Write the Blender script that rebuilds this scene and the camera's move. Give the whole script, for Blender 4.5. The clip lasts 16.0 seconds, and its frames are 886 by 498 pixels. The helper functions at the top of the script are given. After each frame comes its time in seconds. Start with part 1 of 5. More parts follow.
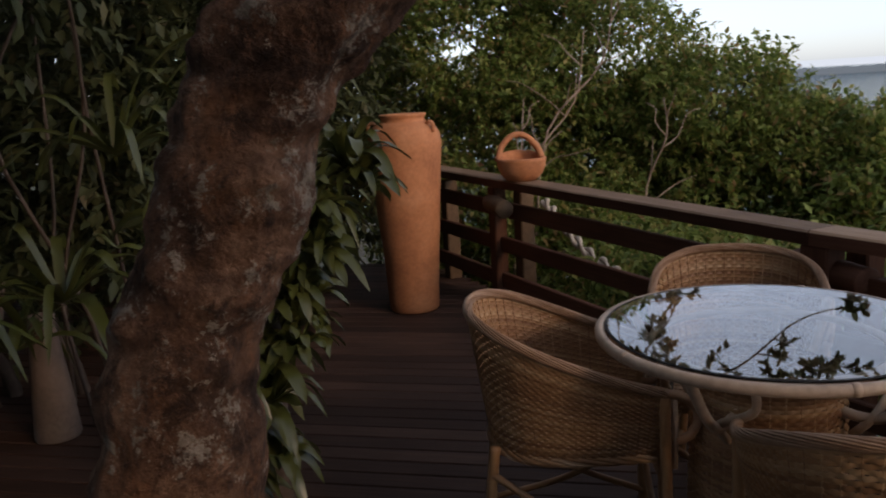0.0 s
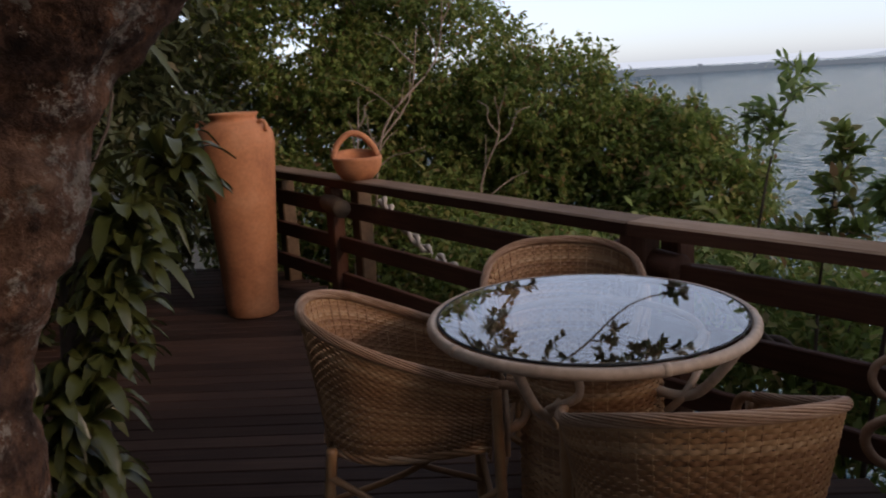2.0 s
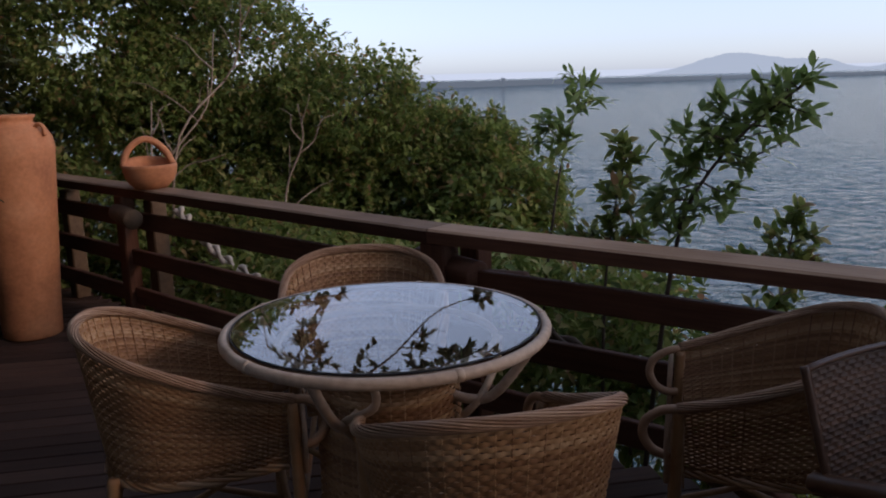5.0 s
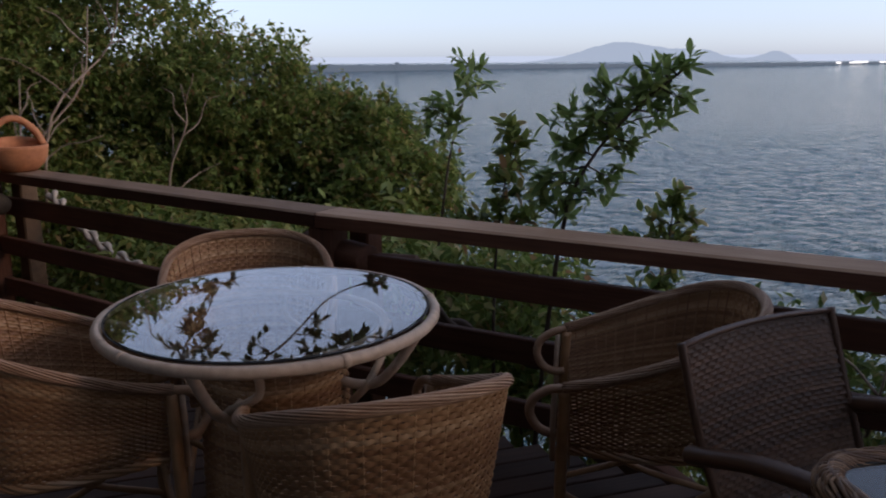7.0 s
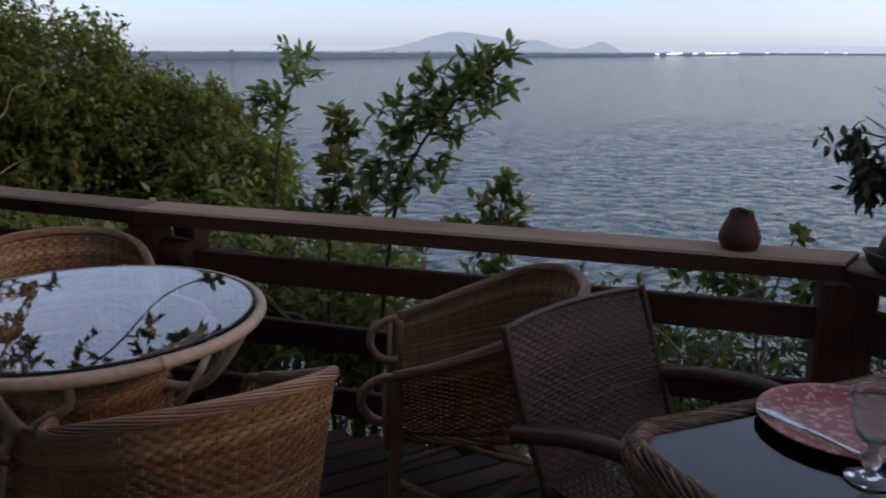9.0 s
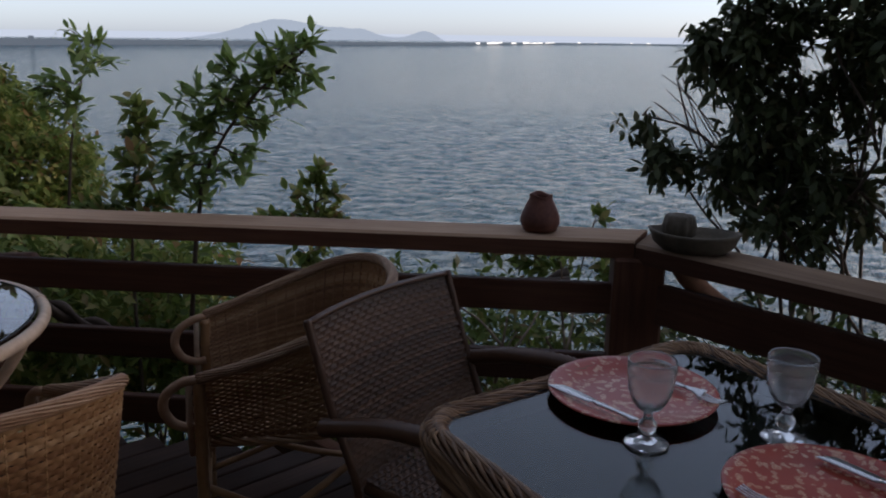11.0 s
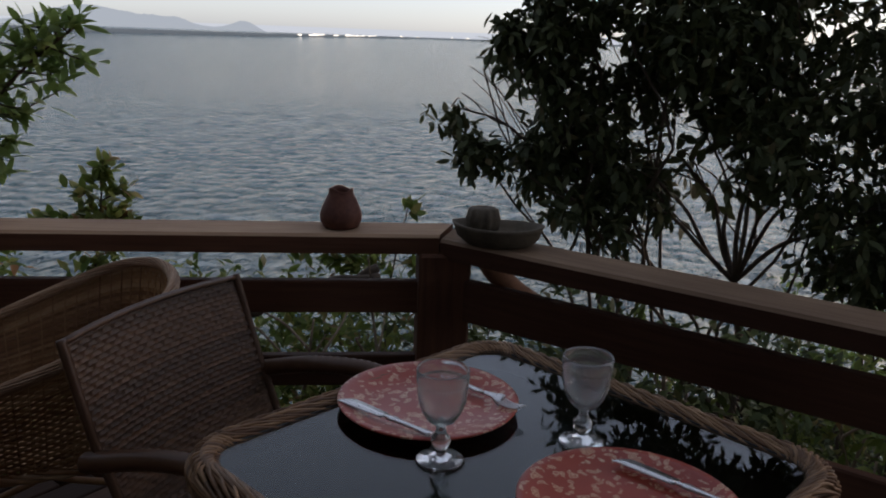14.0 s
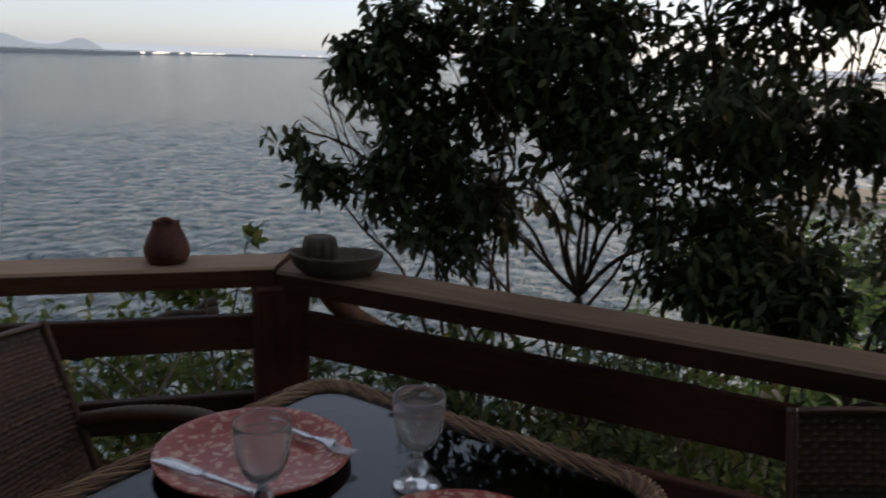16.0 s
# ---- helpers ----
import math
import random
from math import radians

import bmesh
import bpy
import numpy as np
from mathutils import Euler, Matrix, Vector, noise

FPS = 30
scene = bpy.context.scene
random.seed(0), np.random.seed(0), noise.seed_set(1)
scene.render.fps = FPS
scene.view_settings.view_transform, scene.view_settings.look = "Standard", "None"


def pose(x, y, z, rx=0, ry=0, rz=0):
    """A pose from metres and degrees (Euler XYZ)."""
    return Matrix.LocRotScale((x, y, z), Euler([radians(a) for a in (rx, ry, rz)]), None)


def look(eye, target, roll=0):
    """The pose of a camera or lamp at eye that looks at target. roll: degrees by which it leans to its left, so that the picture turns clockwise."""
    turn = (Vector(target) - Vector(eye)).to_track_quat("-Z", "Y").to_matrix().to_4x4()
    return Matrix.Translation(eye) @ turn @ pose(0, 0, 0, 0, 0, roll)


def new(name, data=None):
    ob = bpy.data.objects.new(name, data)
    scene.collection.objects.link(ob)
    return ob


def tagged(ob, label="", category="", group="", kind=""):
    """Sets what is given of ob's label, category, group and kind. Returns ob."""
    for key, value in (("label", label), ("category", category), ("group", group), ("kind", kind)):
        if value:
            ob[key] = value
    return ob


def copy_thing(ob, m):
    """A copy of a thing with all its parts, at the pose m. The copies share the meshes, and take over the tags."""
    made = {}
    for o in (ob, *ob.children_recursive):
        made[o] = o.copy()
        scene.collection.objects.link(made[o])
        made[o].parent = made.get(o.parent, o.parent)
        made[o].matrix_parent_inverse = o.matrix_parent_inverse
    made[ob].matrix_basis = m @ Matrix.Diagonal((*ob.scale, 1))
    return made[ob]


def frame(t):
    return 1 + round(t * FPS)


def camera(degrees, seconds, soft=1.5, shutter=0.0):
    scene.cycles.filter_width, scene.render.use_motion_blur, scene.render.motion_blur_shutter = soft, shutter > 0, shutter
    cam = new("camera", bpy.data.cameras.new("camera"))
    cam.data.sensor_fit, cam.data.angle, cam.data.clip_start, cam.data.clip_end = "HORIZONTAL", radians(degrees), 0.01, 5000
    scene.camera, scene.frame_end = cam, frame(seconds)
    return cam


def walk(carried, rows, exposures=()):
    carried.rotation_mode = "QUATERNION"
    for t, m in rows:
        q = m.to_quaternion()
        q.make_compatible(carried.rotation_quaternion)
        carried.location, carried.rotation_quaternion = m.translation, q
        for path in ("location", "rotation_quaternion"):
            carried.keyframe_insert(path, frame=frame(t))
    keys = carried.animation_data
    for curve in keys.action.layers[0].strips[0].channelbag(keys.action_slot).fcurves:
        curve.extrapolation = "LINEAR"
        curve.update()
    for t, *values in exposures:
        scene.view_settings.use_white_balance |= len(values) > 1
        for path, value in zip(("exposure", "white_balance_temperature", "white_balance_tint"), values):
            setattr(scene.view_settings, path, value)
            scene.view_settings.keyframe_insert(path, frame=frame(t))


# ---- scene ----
cam = camera(56.6, 16.0, soft=1.9, shutter=0.4)
PATH = [
    (0, (0.117, 0.026, 1.442), (-0.137, 1.97, 1.047), -3.5),
    (0.5, (0.123, 0.031, 1.44), (-0.04, 1.983, 1.039), -3.7),
    (1, (0.131, 0.034, 1.438), (0.06, 1.991, 1.033), -3.6),
    (1.5, (0.148, 0.04, 1.437), (0.175, 1.997, 1.029), -3.4),
    (2, (0.159, 0.041, 1.435), (0.277, 1.993, 1.017), -3.2),
    (2.5, (0.163, 0.051, 1.433), (0.378, 1.992, 1.001), -3.0),
    (3, (0.18, 0.057, 1.434), (0.494, 1.984, 1.002), -2.7),
    (3.5, (0.195, 0.056, 1.436), (0.587, 1.971, 1.011), -2.6),
    (4, (0.203, 0.056, 1.432), (0.659, 1.958, 1.014), -2.4),
    (6.5, (0.234, 0.091, 1.418), (0.959, 1.902, 0.978), -0.5),
    (7, (0.243, 0.086, 1.414), (1.039, 1.864, 0.959), -0.4),
    (7.5, (0.252, 0.076, 1.411), (1.13, 1.812, 0.947), -0.0),
    (8, (0.264, 0.083, 1.411), (1.225, 1.772, 0.938), -0.1),
    (8.5, (0.283, 0.076, 1.411), (1.302, 1.729, 0.933), -0.1),
    (9, (0.293, 0.076, 1.413), (1.411, 1.663, 0.932), 0.2),
    (9.5, (0.309, 0.062, 1.419), (1.534, 1.571, 0.944), 0.2),
    (12, (0.41, 0.043, 1.398), (1.902, 1.264, 0.866), 1.0),
    (12.5, (0.444, 0.045, 1.391), (1.973, 1.217, 0.853), 1.0),
    (13, (0.476, 0.057, 1.392), (2.054, 1.164, 0.858), 1.5),
    (13.5, (0.498, 0.067, 1.39), (2.131, 1.103, 0.878), 2.0),
    (14, (0.528, 0.07, 1.39), (2.193, 1.054, 0.88), 2.1),
    (14.5, (0.526, 0.071, 1.39), (2.219, 1.008, 0.883), 2.7),
    (15, (0.547, 0.073, 1.389), (2.265, 0.963, 0.882), 2.7),
    (15.5, (0.58, 0.064, 1.4), (2.334, 0.887, 0.904), 2.4),
    (16, (0.621, 0.052, 1.403), (2.443, 0.738, 0.946), 2.2),
]
walk(cam, [(t, look(eye, target, roll)) for t, eye, target, roll in PATH], exposures=[(0, 1.4, 6900, 17), (4, 1.24, 6350, 21), (7, 1.15, 6150, 20), (9.5, 1.13, 6150, 18), (13, 1.14, 6850, 17), (16, 1.06, 7000, 17)])

# ---- world, sun ----
SUN_AZ, SUN_EL = 130.0, 22.0
world = bpy.data.worlds.new("world")
scene.world = world
world.use_nodes = True
wn, wl = world.node_tree.nodes, world.node_tree.links
sky = wn.new("ShaderNodeTexSky")
sky.sky_type, sky.sun_disc = 'NISHITA', False
sky.sun_elevation, sky.sun_rotation = radians(SUN_EL), radians(SUN_AZ)
sky.air_density, sky.dust_density, sky.ozone_density = 0.7, 0.8, 2.5
wn["Background"].inputs["Strength"].default_value = 0.108
haze = wn.new("ShaderNodeHueSaturation")
haze.inputs["Saturation"].default_value = 0.72
wl.new(sky.outputs["Color"], haze.inputs["Color"])
flat_mix = wn.new("ShaderNodeMix")  # flat pale blue mixed in to even out the sky
flat_mix.data_type = "RGBA"
flat_mix.inputs[0].default_value = 0.42
flat_mix.inputs[7].default_value = (2.42, 2.8, 3.25, 1)
wl.new(haze.outputs["Color"], flat_mix.inputs[6])
wl.new(flat_mix.outputs[2], wn["Background"].inputs["Color"])
sun = new("sun", bpy.data.lights.new("sun", "SUN"))
sun.data.energy, sun.data.angle, sun.data.color = 0.38, radians(12), (1.0, 0.7, 0.46)
sun_way = Vector((math.sin(radians(SUN_AZ)) * math.cos(radians(SUN_EL)), math.cos(radians(SUN_AZ)) * math.cos(radians(SUN_EL)), math.sin(radians(SUN_EL))))
sun.matrix_world = look(sun_way * 50, (0, 0, 0))


# ---- materials ----
def mat(name, color, rough=0.6, metal=0.0, spec=0.5):
    m = bpy.data.materials.new(name)
    m.use_nodes = True
    b = m.node_tree.nodes["Principled BSDF"]
    b.inputs["Base Color"].default_value = (*color, 1)
    b.inputs["Roughness"].default_value = rough
    b.inputs["Metallic"].default_value = metal
    b.inputs["Specular IOR Level"].default_value = spec
    return m


def nd(m, kind, **props):
    n = m.node_tree.nodes.new(kind)
    for k, v in props.items():
        if k in n.inputs:
            n.inputs[k].default_value = v
    return n


def lk(m, a, b):
    m.node_tree.links.new(a, b)


def mapped(m, scale=(1, 1, 1), source="Object"):
    tc = nd(m, "ShaderNodeTexCoord")
    mp = nd(m, "ShaderNodeMapping")
    mp.inputs["Scale"].default_value = scale
    lk(m, tc.outputs[source], mp.inputs["Vector"])
    return mp.outputs["Vector"]


def noise_tex(m, vec, scale, detail=4.0, rough=0.55):
    n = nd(m, "ShaderNodeTexNoise")
    n.inputs["Scale"].default_value, n.inputs["Detail"].default_value, n.inputs["Roughness"].default_value = scale, detail, rough
    lk(m, vec, n.inputs["Vector"])
    return n.outputs["Fac"]


def ramp(m, fac, stops):
    r = nd(m, "ShaderNodeValToRGB")
    e = r.color_ramp.elements
    while len(e) < len(stops):
        e.new(0.5)
    for el, (p, c) in zip(e, stops):
        el.position, el.color = p, (*c, 1)
    lk(m, fac, r.inputs["Fac"])
    return r.outputs["Color"]


def mixc(m, fac, a, b, mode="MIX"):
    x = nd(m, "ShaderNodeMix")
    x.data_type, x.blend_type = "RGBA", mode
    for sock, v in ((x.inputs[0], fac), (x.inputs[6], a), (x.inputs[7], b)):
        if isinstance(v, (int, float)):
            sock.default_value = v
        elif isinstance(v, tuple):
            sock.default_value = (*v, 1)
        else:
            lk(m, v, sock)
    return x.outputs[2]


def bsdf(m):
    return m.node_tree.nodes["Principled BSDF"]


def bump(m, height, strength=0.3, dist=0.01):
    b = nd(m, "ShaderNodeBump")
    b.inputs["Strength"].default_value, b.inputs["Distance"].default_value = strength, dist
    lk(m, height, b.inputs["Height"])
    lk(m, b.outputs["Normal"], bsdf(m).inputs["Normal"])


def rough_from(m, fac, lo, hi):
    r = nd(m, "ShaderNodeMapRange")
    r.inputs["To Min"].default_value, r.inputs["To Max"].default_value = lo, hi
    lk(m, fac, r.inputs["Value"])
    lk(m, r.outputs["Result"], bsdf(m).inputs["Roughness"])


def wood(name, dark, light, rough, stretch=(0.9, 18, 18), per_object=0.35):
    """Grain along local x."""
    m = mat(name, dark, rough, spec=0.15)
    oi = nd(m, "ShaderNodeObjectInfo")
    tc = nd(m, "ShaderNodeTexCoord")
    add = nd(m, "ShaderNodeVectorMath")
    lk(m, tc.outputs["Object"], add.inputs[0])
    sc = nd(m, "ShaderNodeMath")
    sc.operation = "MULTIPLY"
    lk(m, oi.outputs["Random"], sc.inputs[0])
    sc.inputs[1].default_value = 37.0
    lk(m, sc.outputs[0], add.inputs[1])
    mp = nd(m, "ShaderNodeMapping")
    mp.inputs["Scale"].default_value = stretch
    lk(m, add.outputs[0], mp.inputs["Vector"])
    g = noise_tex(m, mp.outputs["Vector"], 4.0, 6, 0.62)
    blot = noise_tex(m, add.outputs[0], 2.3, 3)
    c = ramp(m, g, [(0.3, dark), (0.72, light)])
    c = mixc(m, blot, c, tuple(0.55 * v for v in dark), "MIX")
    hs = nd(m, "ShaderNodeHueSaturation")
    vr = nd(m, "ShaderNodeMapRange")
    vr.inputs["To Min"].default_value, vr.inputs["To Max"].default_value = 1 - per_object, 1 + per_object
    lk(m, oi.outputs["Random"], vr.inputs["Value"])
    lk(m, vr.outputs["Result"], hs.inputs["Value"])
    lk(m, c, hs.inputs["Color"])
    lk(m, hs.outputs["Color"], bsdf(m).inputs["Base Color"])
    rough_from(m, g, rough - 0.12, rough + 0.15)
    bump(m, g, 0.35, 0.004)
    return m


DECK = wood("deck_wood", (0.05, 0.026, 0.018), (0.125, 0.072, 0.05), 0.6)
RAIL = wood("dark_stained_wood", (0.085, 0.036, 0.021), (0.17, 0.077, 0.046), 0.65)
RAILTOP = wood("lighter_stained_wood", (0.26, 0.16, 0.1), (0.5, 0.34, 0.22), 0.75)
LOG = wood("pale_log_wood", (0.16, 0.1, 0.06), (0.34, 0.23, 0.14), 0.75, (6, 6, 6))


def mottled(name, a, b, c, scale, rough, bump_s, fine=60.0, stops=(0.32, 0.5, 0.68), spec=0.35):
    m = mat(name, a, rough, spec=spec)
    v = mapped(m)
    n1, n2 = noise_tex(m, v, scale, 5, 0.6), noise_tex(m, v, fine, 3, 0.6)
    col = ramp(m, n1, list(zip(stops, (a, b, c))))
    col = mixc(m, 0.35, col, ramp(m, n2, [(0.3, tuple(0.6 * x for x in b)), (0.7, tuple(min(1, 1.3 * x) for x in b))]), "MIX")
    lk(m, col, bsdf(m).inputs["Base Color"])
    bump(m, n2, bump_s, 0.004)
    return m


TERRA = mottled("terracotta", (0.27, 0.1, 0.045), (0.45, 0.18, 0.076), (0.55, 0.26, 0.125), 4.5, 0.75, 0.25, 45)
TERRA_DARK = mottled("dark_fired_clay", (0.07, 0.026, 0.018), (0.12, 0.045, 0.03), (0.17, 0.07, 0.045), 9, 0.7, 0.3, 70)
STONE = mottled("carved_grey_wood", (0.05, 0.04, 0.028), (0.085, 0.068, 0.047), (0.12, 0.095, 0.066), 14, 0.85, 0.4, 90)
SOIL = mottled("leaf_litter_soil", (0.035, 0.028, 0.018), (0.06, 0.05, 0.03), (0.05, 0.07, 0.03), 1.7, 0.95, 0.6, 14)
ROPE = mottled("pale_liana", (0.3, 0.24, 0.17), (0.42, 0.35, 0.27), (0.5, 0.43, 0.35), 20, 0.8, 0.3, 120)
DIMCLAY = mottled("dusty_pale_clay", (0.1, 0.075, 0.055), (0.14, 0.1, 0.075), (0.18, 0.135, 0.1), 6, 0.85, 0.3, 50)
SAND = mottled("pale_beach_sand", (0.42, 0.33, 0.2), (0.55, 0.44, 0.28), (0.62, 0.52, 0.36), 0.3, 0.9, 0.3, 4)
CONCRETE = mottled("grey_stone", (0.16, 0.15, 0.14), (0.25, 0.23, 0.21), (0.32, 0.3, 0.27), 5, 0.85, 0.3, 60)

# bark: brown with grey lichen patches and rusty ones
BARK = mat("bark_with_lichen", (0.1, 0.06, 0.04), 0.9, spec=0.2)
v = mapped(BARK)
b1, b2, b3, b4 = noise_tex(BARK, v, 8, 6, 0.7), noise_tex(BARK, v, 30, 6, 0.75), noise_tex(BARK, v, 21, 7, 0.8), noise_tex(BARK, mapped(BARK, (1.3, 1.3, 0.7)), 11, 7, 0.8)
flake = nd(BARK, "ShaderNodeTexVoronoi")
flake.inputs["Scale"].default_value = 42
wobble = nd(BARK, "ShaderNodeTexNoise")
wobble.inputs["Scale"].default_value = 16
lk(BARK, v, wobble.inputs["Vector"])
lk(BARK, mixc(BARK, 0.12, v, wobble.outputs["Color"]), flake.inputs["Vector"])
c = ramp(BARK, b1, [(0.34, (0.035, 0.018, 0.011)), (0.5, (0.165, 0.086, 0.051)), (0.66, (0.36, 0.22, 0.142))])
c = mixc(BARK, ramp(BARK, b4, [(0.52, (0, 0, 0)), (0.6, (0.85, 0.85, 0.85))]), c, (0.24, 0.115, 0.06))
c = mixc(BARK, ramp(BARK, b3, [(0.55, (0, 0, 0)), (0.59, (0.9, 0.9, 0.9))]), c, (0.34, 0.29, 0.23))
c = mixc(BARK, ramp(BARK, b2, [(0.52, (0, 0, 0)), (0.62, (0.75, 0.75, 0.75))]), c, (0.03, 0.017, 0.012))
c = mixc(BARK, 0.55, c, ramp(BARK, flake.outputs["Distance"], [(0.0, (1, 1, 1)), (0.5, (0.75, 0.75, 0.75)), (0.75, (0.25, 0.25, 0.25))]), "MULTIPLY")
lk(BARK, c, bsdf(BARK).inputs["Base Color"])
hh = nd(BARK, "ShaderNodeMath")
lk(BARK, b2, hh.inputs[0])
lk(BARK, b3, hh.inputs[1])
bump(BARK, hh.outputs[0], 1.0, 0.014)
TWIG = mottled("grey_brown_twig", (0.04, 0.028, 0.02), (0.07, 0.05, 0.036), (0.11, 0.085, 0.065), 12, 0.9, 0.4, 60)
DRYTWIG = mottled("dry_pale_twig", (0.2, 0.15, 0.1), (0.28, 0.21, 0.15), (0.34, 0.27, 0.2), 12, 0.9, 0.3, 60)


def island(name, stops, rough=0.6, spec=0.4, trans=0.0, fine=0.0):
    """Each leaf or strand takes its own tone."""
    m = mat(name, stops[0][1], rough, spec=spec)
    g = nd(m, "ShaderNodeNewGeometry")
    col = ramp(m, g.outputs["Random Per Island"], stops)
    if fine:
        n = noise_tex(m, mapped(m), fine, 3)
        col = mixc(m, n, col, (0.5, 0.42, 0.34), "MULTIPLY")
    lk(m, col, bsdf(m).inputs["Base Color"])
    if trans:
        t = nd(m, "ShaderNodeBsdfTranslucent")
        lk(m, col, t.inputs["Color"])
        x = nd(m, "ShaderNodeMixShader")
        x.inputs[0].default_value = trans
        lk(m, bsdf(m).outputs[0], x.inputs[1])
        lk(m, t.outputs[0], x.inputs[2])
        lk(m, x.outputs[0], m.node_tree.nodes["Material Output"].inputs["Surface"])
    return m


LEAF = island("bush_leaves", [(0, (0.075, 0.11, 0.024)), (0.45, (0.155, 0.21, 0.045)), (0.78, (0.25, 0.28, 0.075)), (0.92, (0.31, 0.27, 0.09)), (1, (0.27, 0.15, 0.07))], 0.55, 0.25, 0.5)
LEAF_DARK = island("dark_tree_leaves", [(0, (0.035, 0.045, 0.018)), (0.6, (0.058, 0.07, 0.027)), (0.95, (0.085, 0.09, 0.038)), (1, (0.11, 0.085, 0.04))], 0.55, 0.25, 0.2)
LEAF_SAP = island("sapling_leaves", [(0, (0.11, 0.17, 0.045)), (0.6, (0.2, 0.29, 0.075)), (1, (0.32, 0.38, 0.13))], 0.5, 0.35, 0.45)
LEAF_MID = island("dim_shrub_leaves", [(0, (0.035, 0.05, 0.016)), (0.55, (0.075, 0.1, 0.03)), (0.9, (0.14, 0.16, 0.055)), (1, (0.24, 0.2, 0.11))], 0.6, 0.3, 0.25)
LEAF_SHRUB = island("shrub_leaves", [(0, (0.08, 0.13, 0.03)), (0.5, (0.19, 0.25, 0.06)), (0.85, (0.32, 0.34, 0.1)), (1, (0.38, 0.3, 0.15))], 0.6, 0.3, 0.3)
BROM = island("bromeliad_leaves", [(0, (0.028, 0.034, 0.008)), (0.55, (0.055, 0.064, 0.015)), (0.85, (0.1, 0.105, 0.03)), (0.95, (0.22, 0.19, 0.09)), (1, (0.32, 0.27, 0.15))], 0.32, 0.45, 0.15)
RATTAN = island("honey_rattan_strands", [(0, (0.24, 0.12, 0.055)), (0.5, (0.38, 0.215, 0.103)), (0.9, (0.51, 0.325, 0.172)), (1, (0.56, 0.4, 0.25))], 0.42, 0.4, 0, 24)
RATTAN_RIM = island("weathered_rattan_rim", [(0, (0.26, 0.155, 0.09)), (0.5, (0.38, 0.24, 0.15)), (1, (0.5, 0.35, 0.24))], 0.55, 0.25, 0, 40)
WICKER = island("dark_brown_wicker", [(0, (0.06, 0.03, 0.016)), (0.5, (0.09, 0.044, 0.023)), (1, (0.135, 0.068, 0.036))], 0.42, 0.35, 0, 30)
CANE = island("brown_cane_border", [(0, (0.12, 0.062, 0.03)), (0.5, (0.22, 0.122, 0.06)), (1, (0.36, 0.22, 0.12))], 0.5, 0.3, 0, 30)
REDBARK = mottled("reddish_driftwood", (0.11, 0.045, 0.024), (0.2, 0.09, 0.046), (0.28, 0.15, 0.085), 14, 0.8, 0.4, 70)
POLE = mottled("peeled_rattan_pole", (0.33, 0.23, 0.155), (0.46, 0.34, 0.24), (0.56, 0.44, 0.33), 7, 0.5, 0.12, 40)

GLASS_TOP = mat("table_glass", (0.93, 0.97, 0.96), 0.0)
bsdf(GLASS_TOP).inputs["Transmission Weight"].default_value = 1.0
bsdf(GLASS_TOP).inputs["IOR"].default_value = 1.75
GLASS_DARK = mat("smoked_table_glass", (0.28, 0.34, 0.35), 0.01)
bsdf(GLASS_DARK).inputs["Transmission Weight"].default_value = 1.0
bsdf(GLASS_DARK).inputs["IOR"].default_value = 1.43
GOBLET = mat("pressed_clear_glass", (0.96, 0.98, 0.98), 0.05)
bsdf(GOBLET).inputs["Transmission Weight"].default_value = 0.92
bsdf(GOBLET).inputs["IOR"].default_value = 1.5
BLACK = mat("black_rubber_seal", (0.015, 0.015, 0.015), 0.7)
STEEL = mat("brushed_steel", (0.62, 0.62, 0.63), 0.28, 1.0)
rough_from(STEEL, noise_tex(STEEL, mapped(STEEL, (8, 90, 8)), 6, 3), 0.2, 0.38)
WHITE = mat("white_painted_wall", (0.75, 0.74, 0.7), 0.7)

PLATE = mat("red_glazed_plate_with_cream_flowers", (0.35, 0.07, 0.04), 0.3, spec=0.3)
pv = mapped(PLATE)
vo = nd(PLATE, "ShaderNodeTexVoronoi")
vo.inputs["Scale"].default_value = 54
wob = noise_tex(PLATE, pv, 22, 5, 0.7)
mx = nd(PLATE, "ShaderNodeVectorMath")
lk(PLATE, pv, mx.inputs[0])
wv = nd(PLATE, "ShaderNodeTexNoise")
wv.inputs["Scale"].default_value = 30
lk(PLATE, pv, wv.inputs["Vector"])
ws = nd(PLATE, "ShaderNodeVectorMath")
ws.operation = "SCALE"
ws.inputs["Scale"].default_value = 0.05
lk(PLATE, wv.outputs["Color"], ws.inputs[0])
lk(PLATE, ws.outputs[0], mx.inputs[1])
lk(PLATE, mx.outputs[0], vo.inputs["Vector"])
petal = ramp(PLATE, vo.outputs["Distance"], [(0.0, (0, 0, 0)), (0.1, (1, 1, 1)), (0.26, (0.2, 0.2, 0.2)), (0.33, (1, 1, 1)), (0.42, (0, 0, 0))])
mask = ramp(PLATE, wob, [(0.38, (0, 0, 0)), (0.46, (1, 1, 1))])
fl = mixc(PLATE, 1.0, petal, mask, "MULTIPLY")
lk(PLATE, mixc(PLATE, fl, ramp(PLATE, noise_tex(PLATE, pv, 5, 3), [(0.3, (0.25, 0.035, 0.024)), (0.7, (0.36, 0.07, 0.045))]), (0.6, 0.4, 0.27)), bsdf(PLATE).inputs["Base Color"])

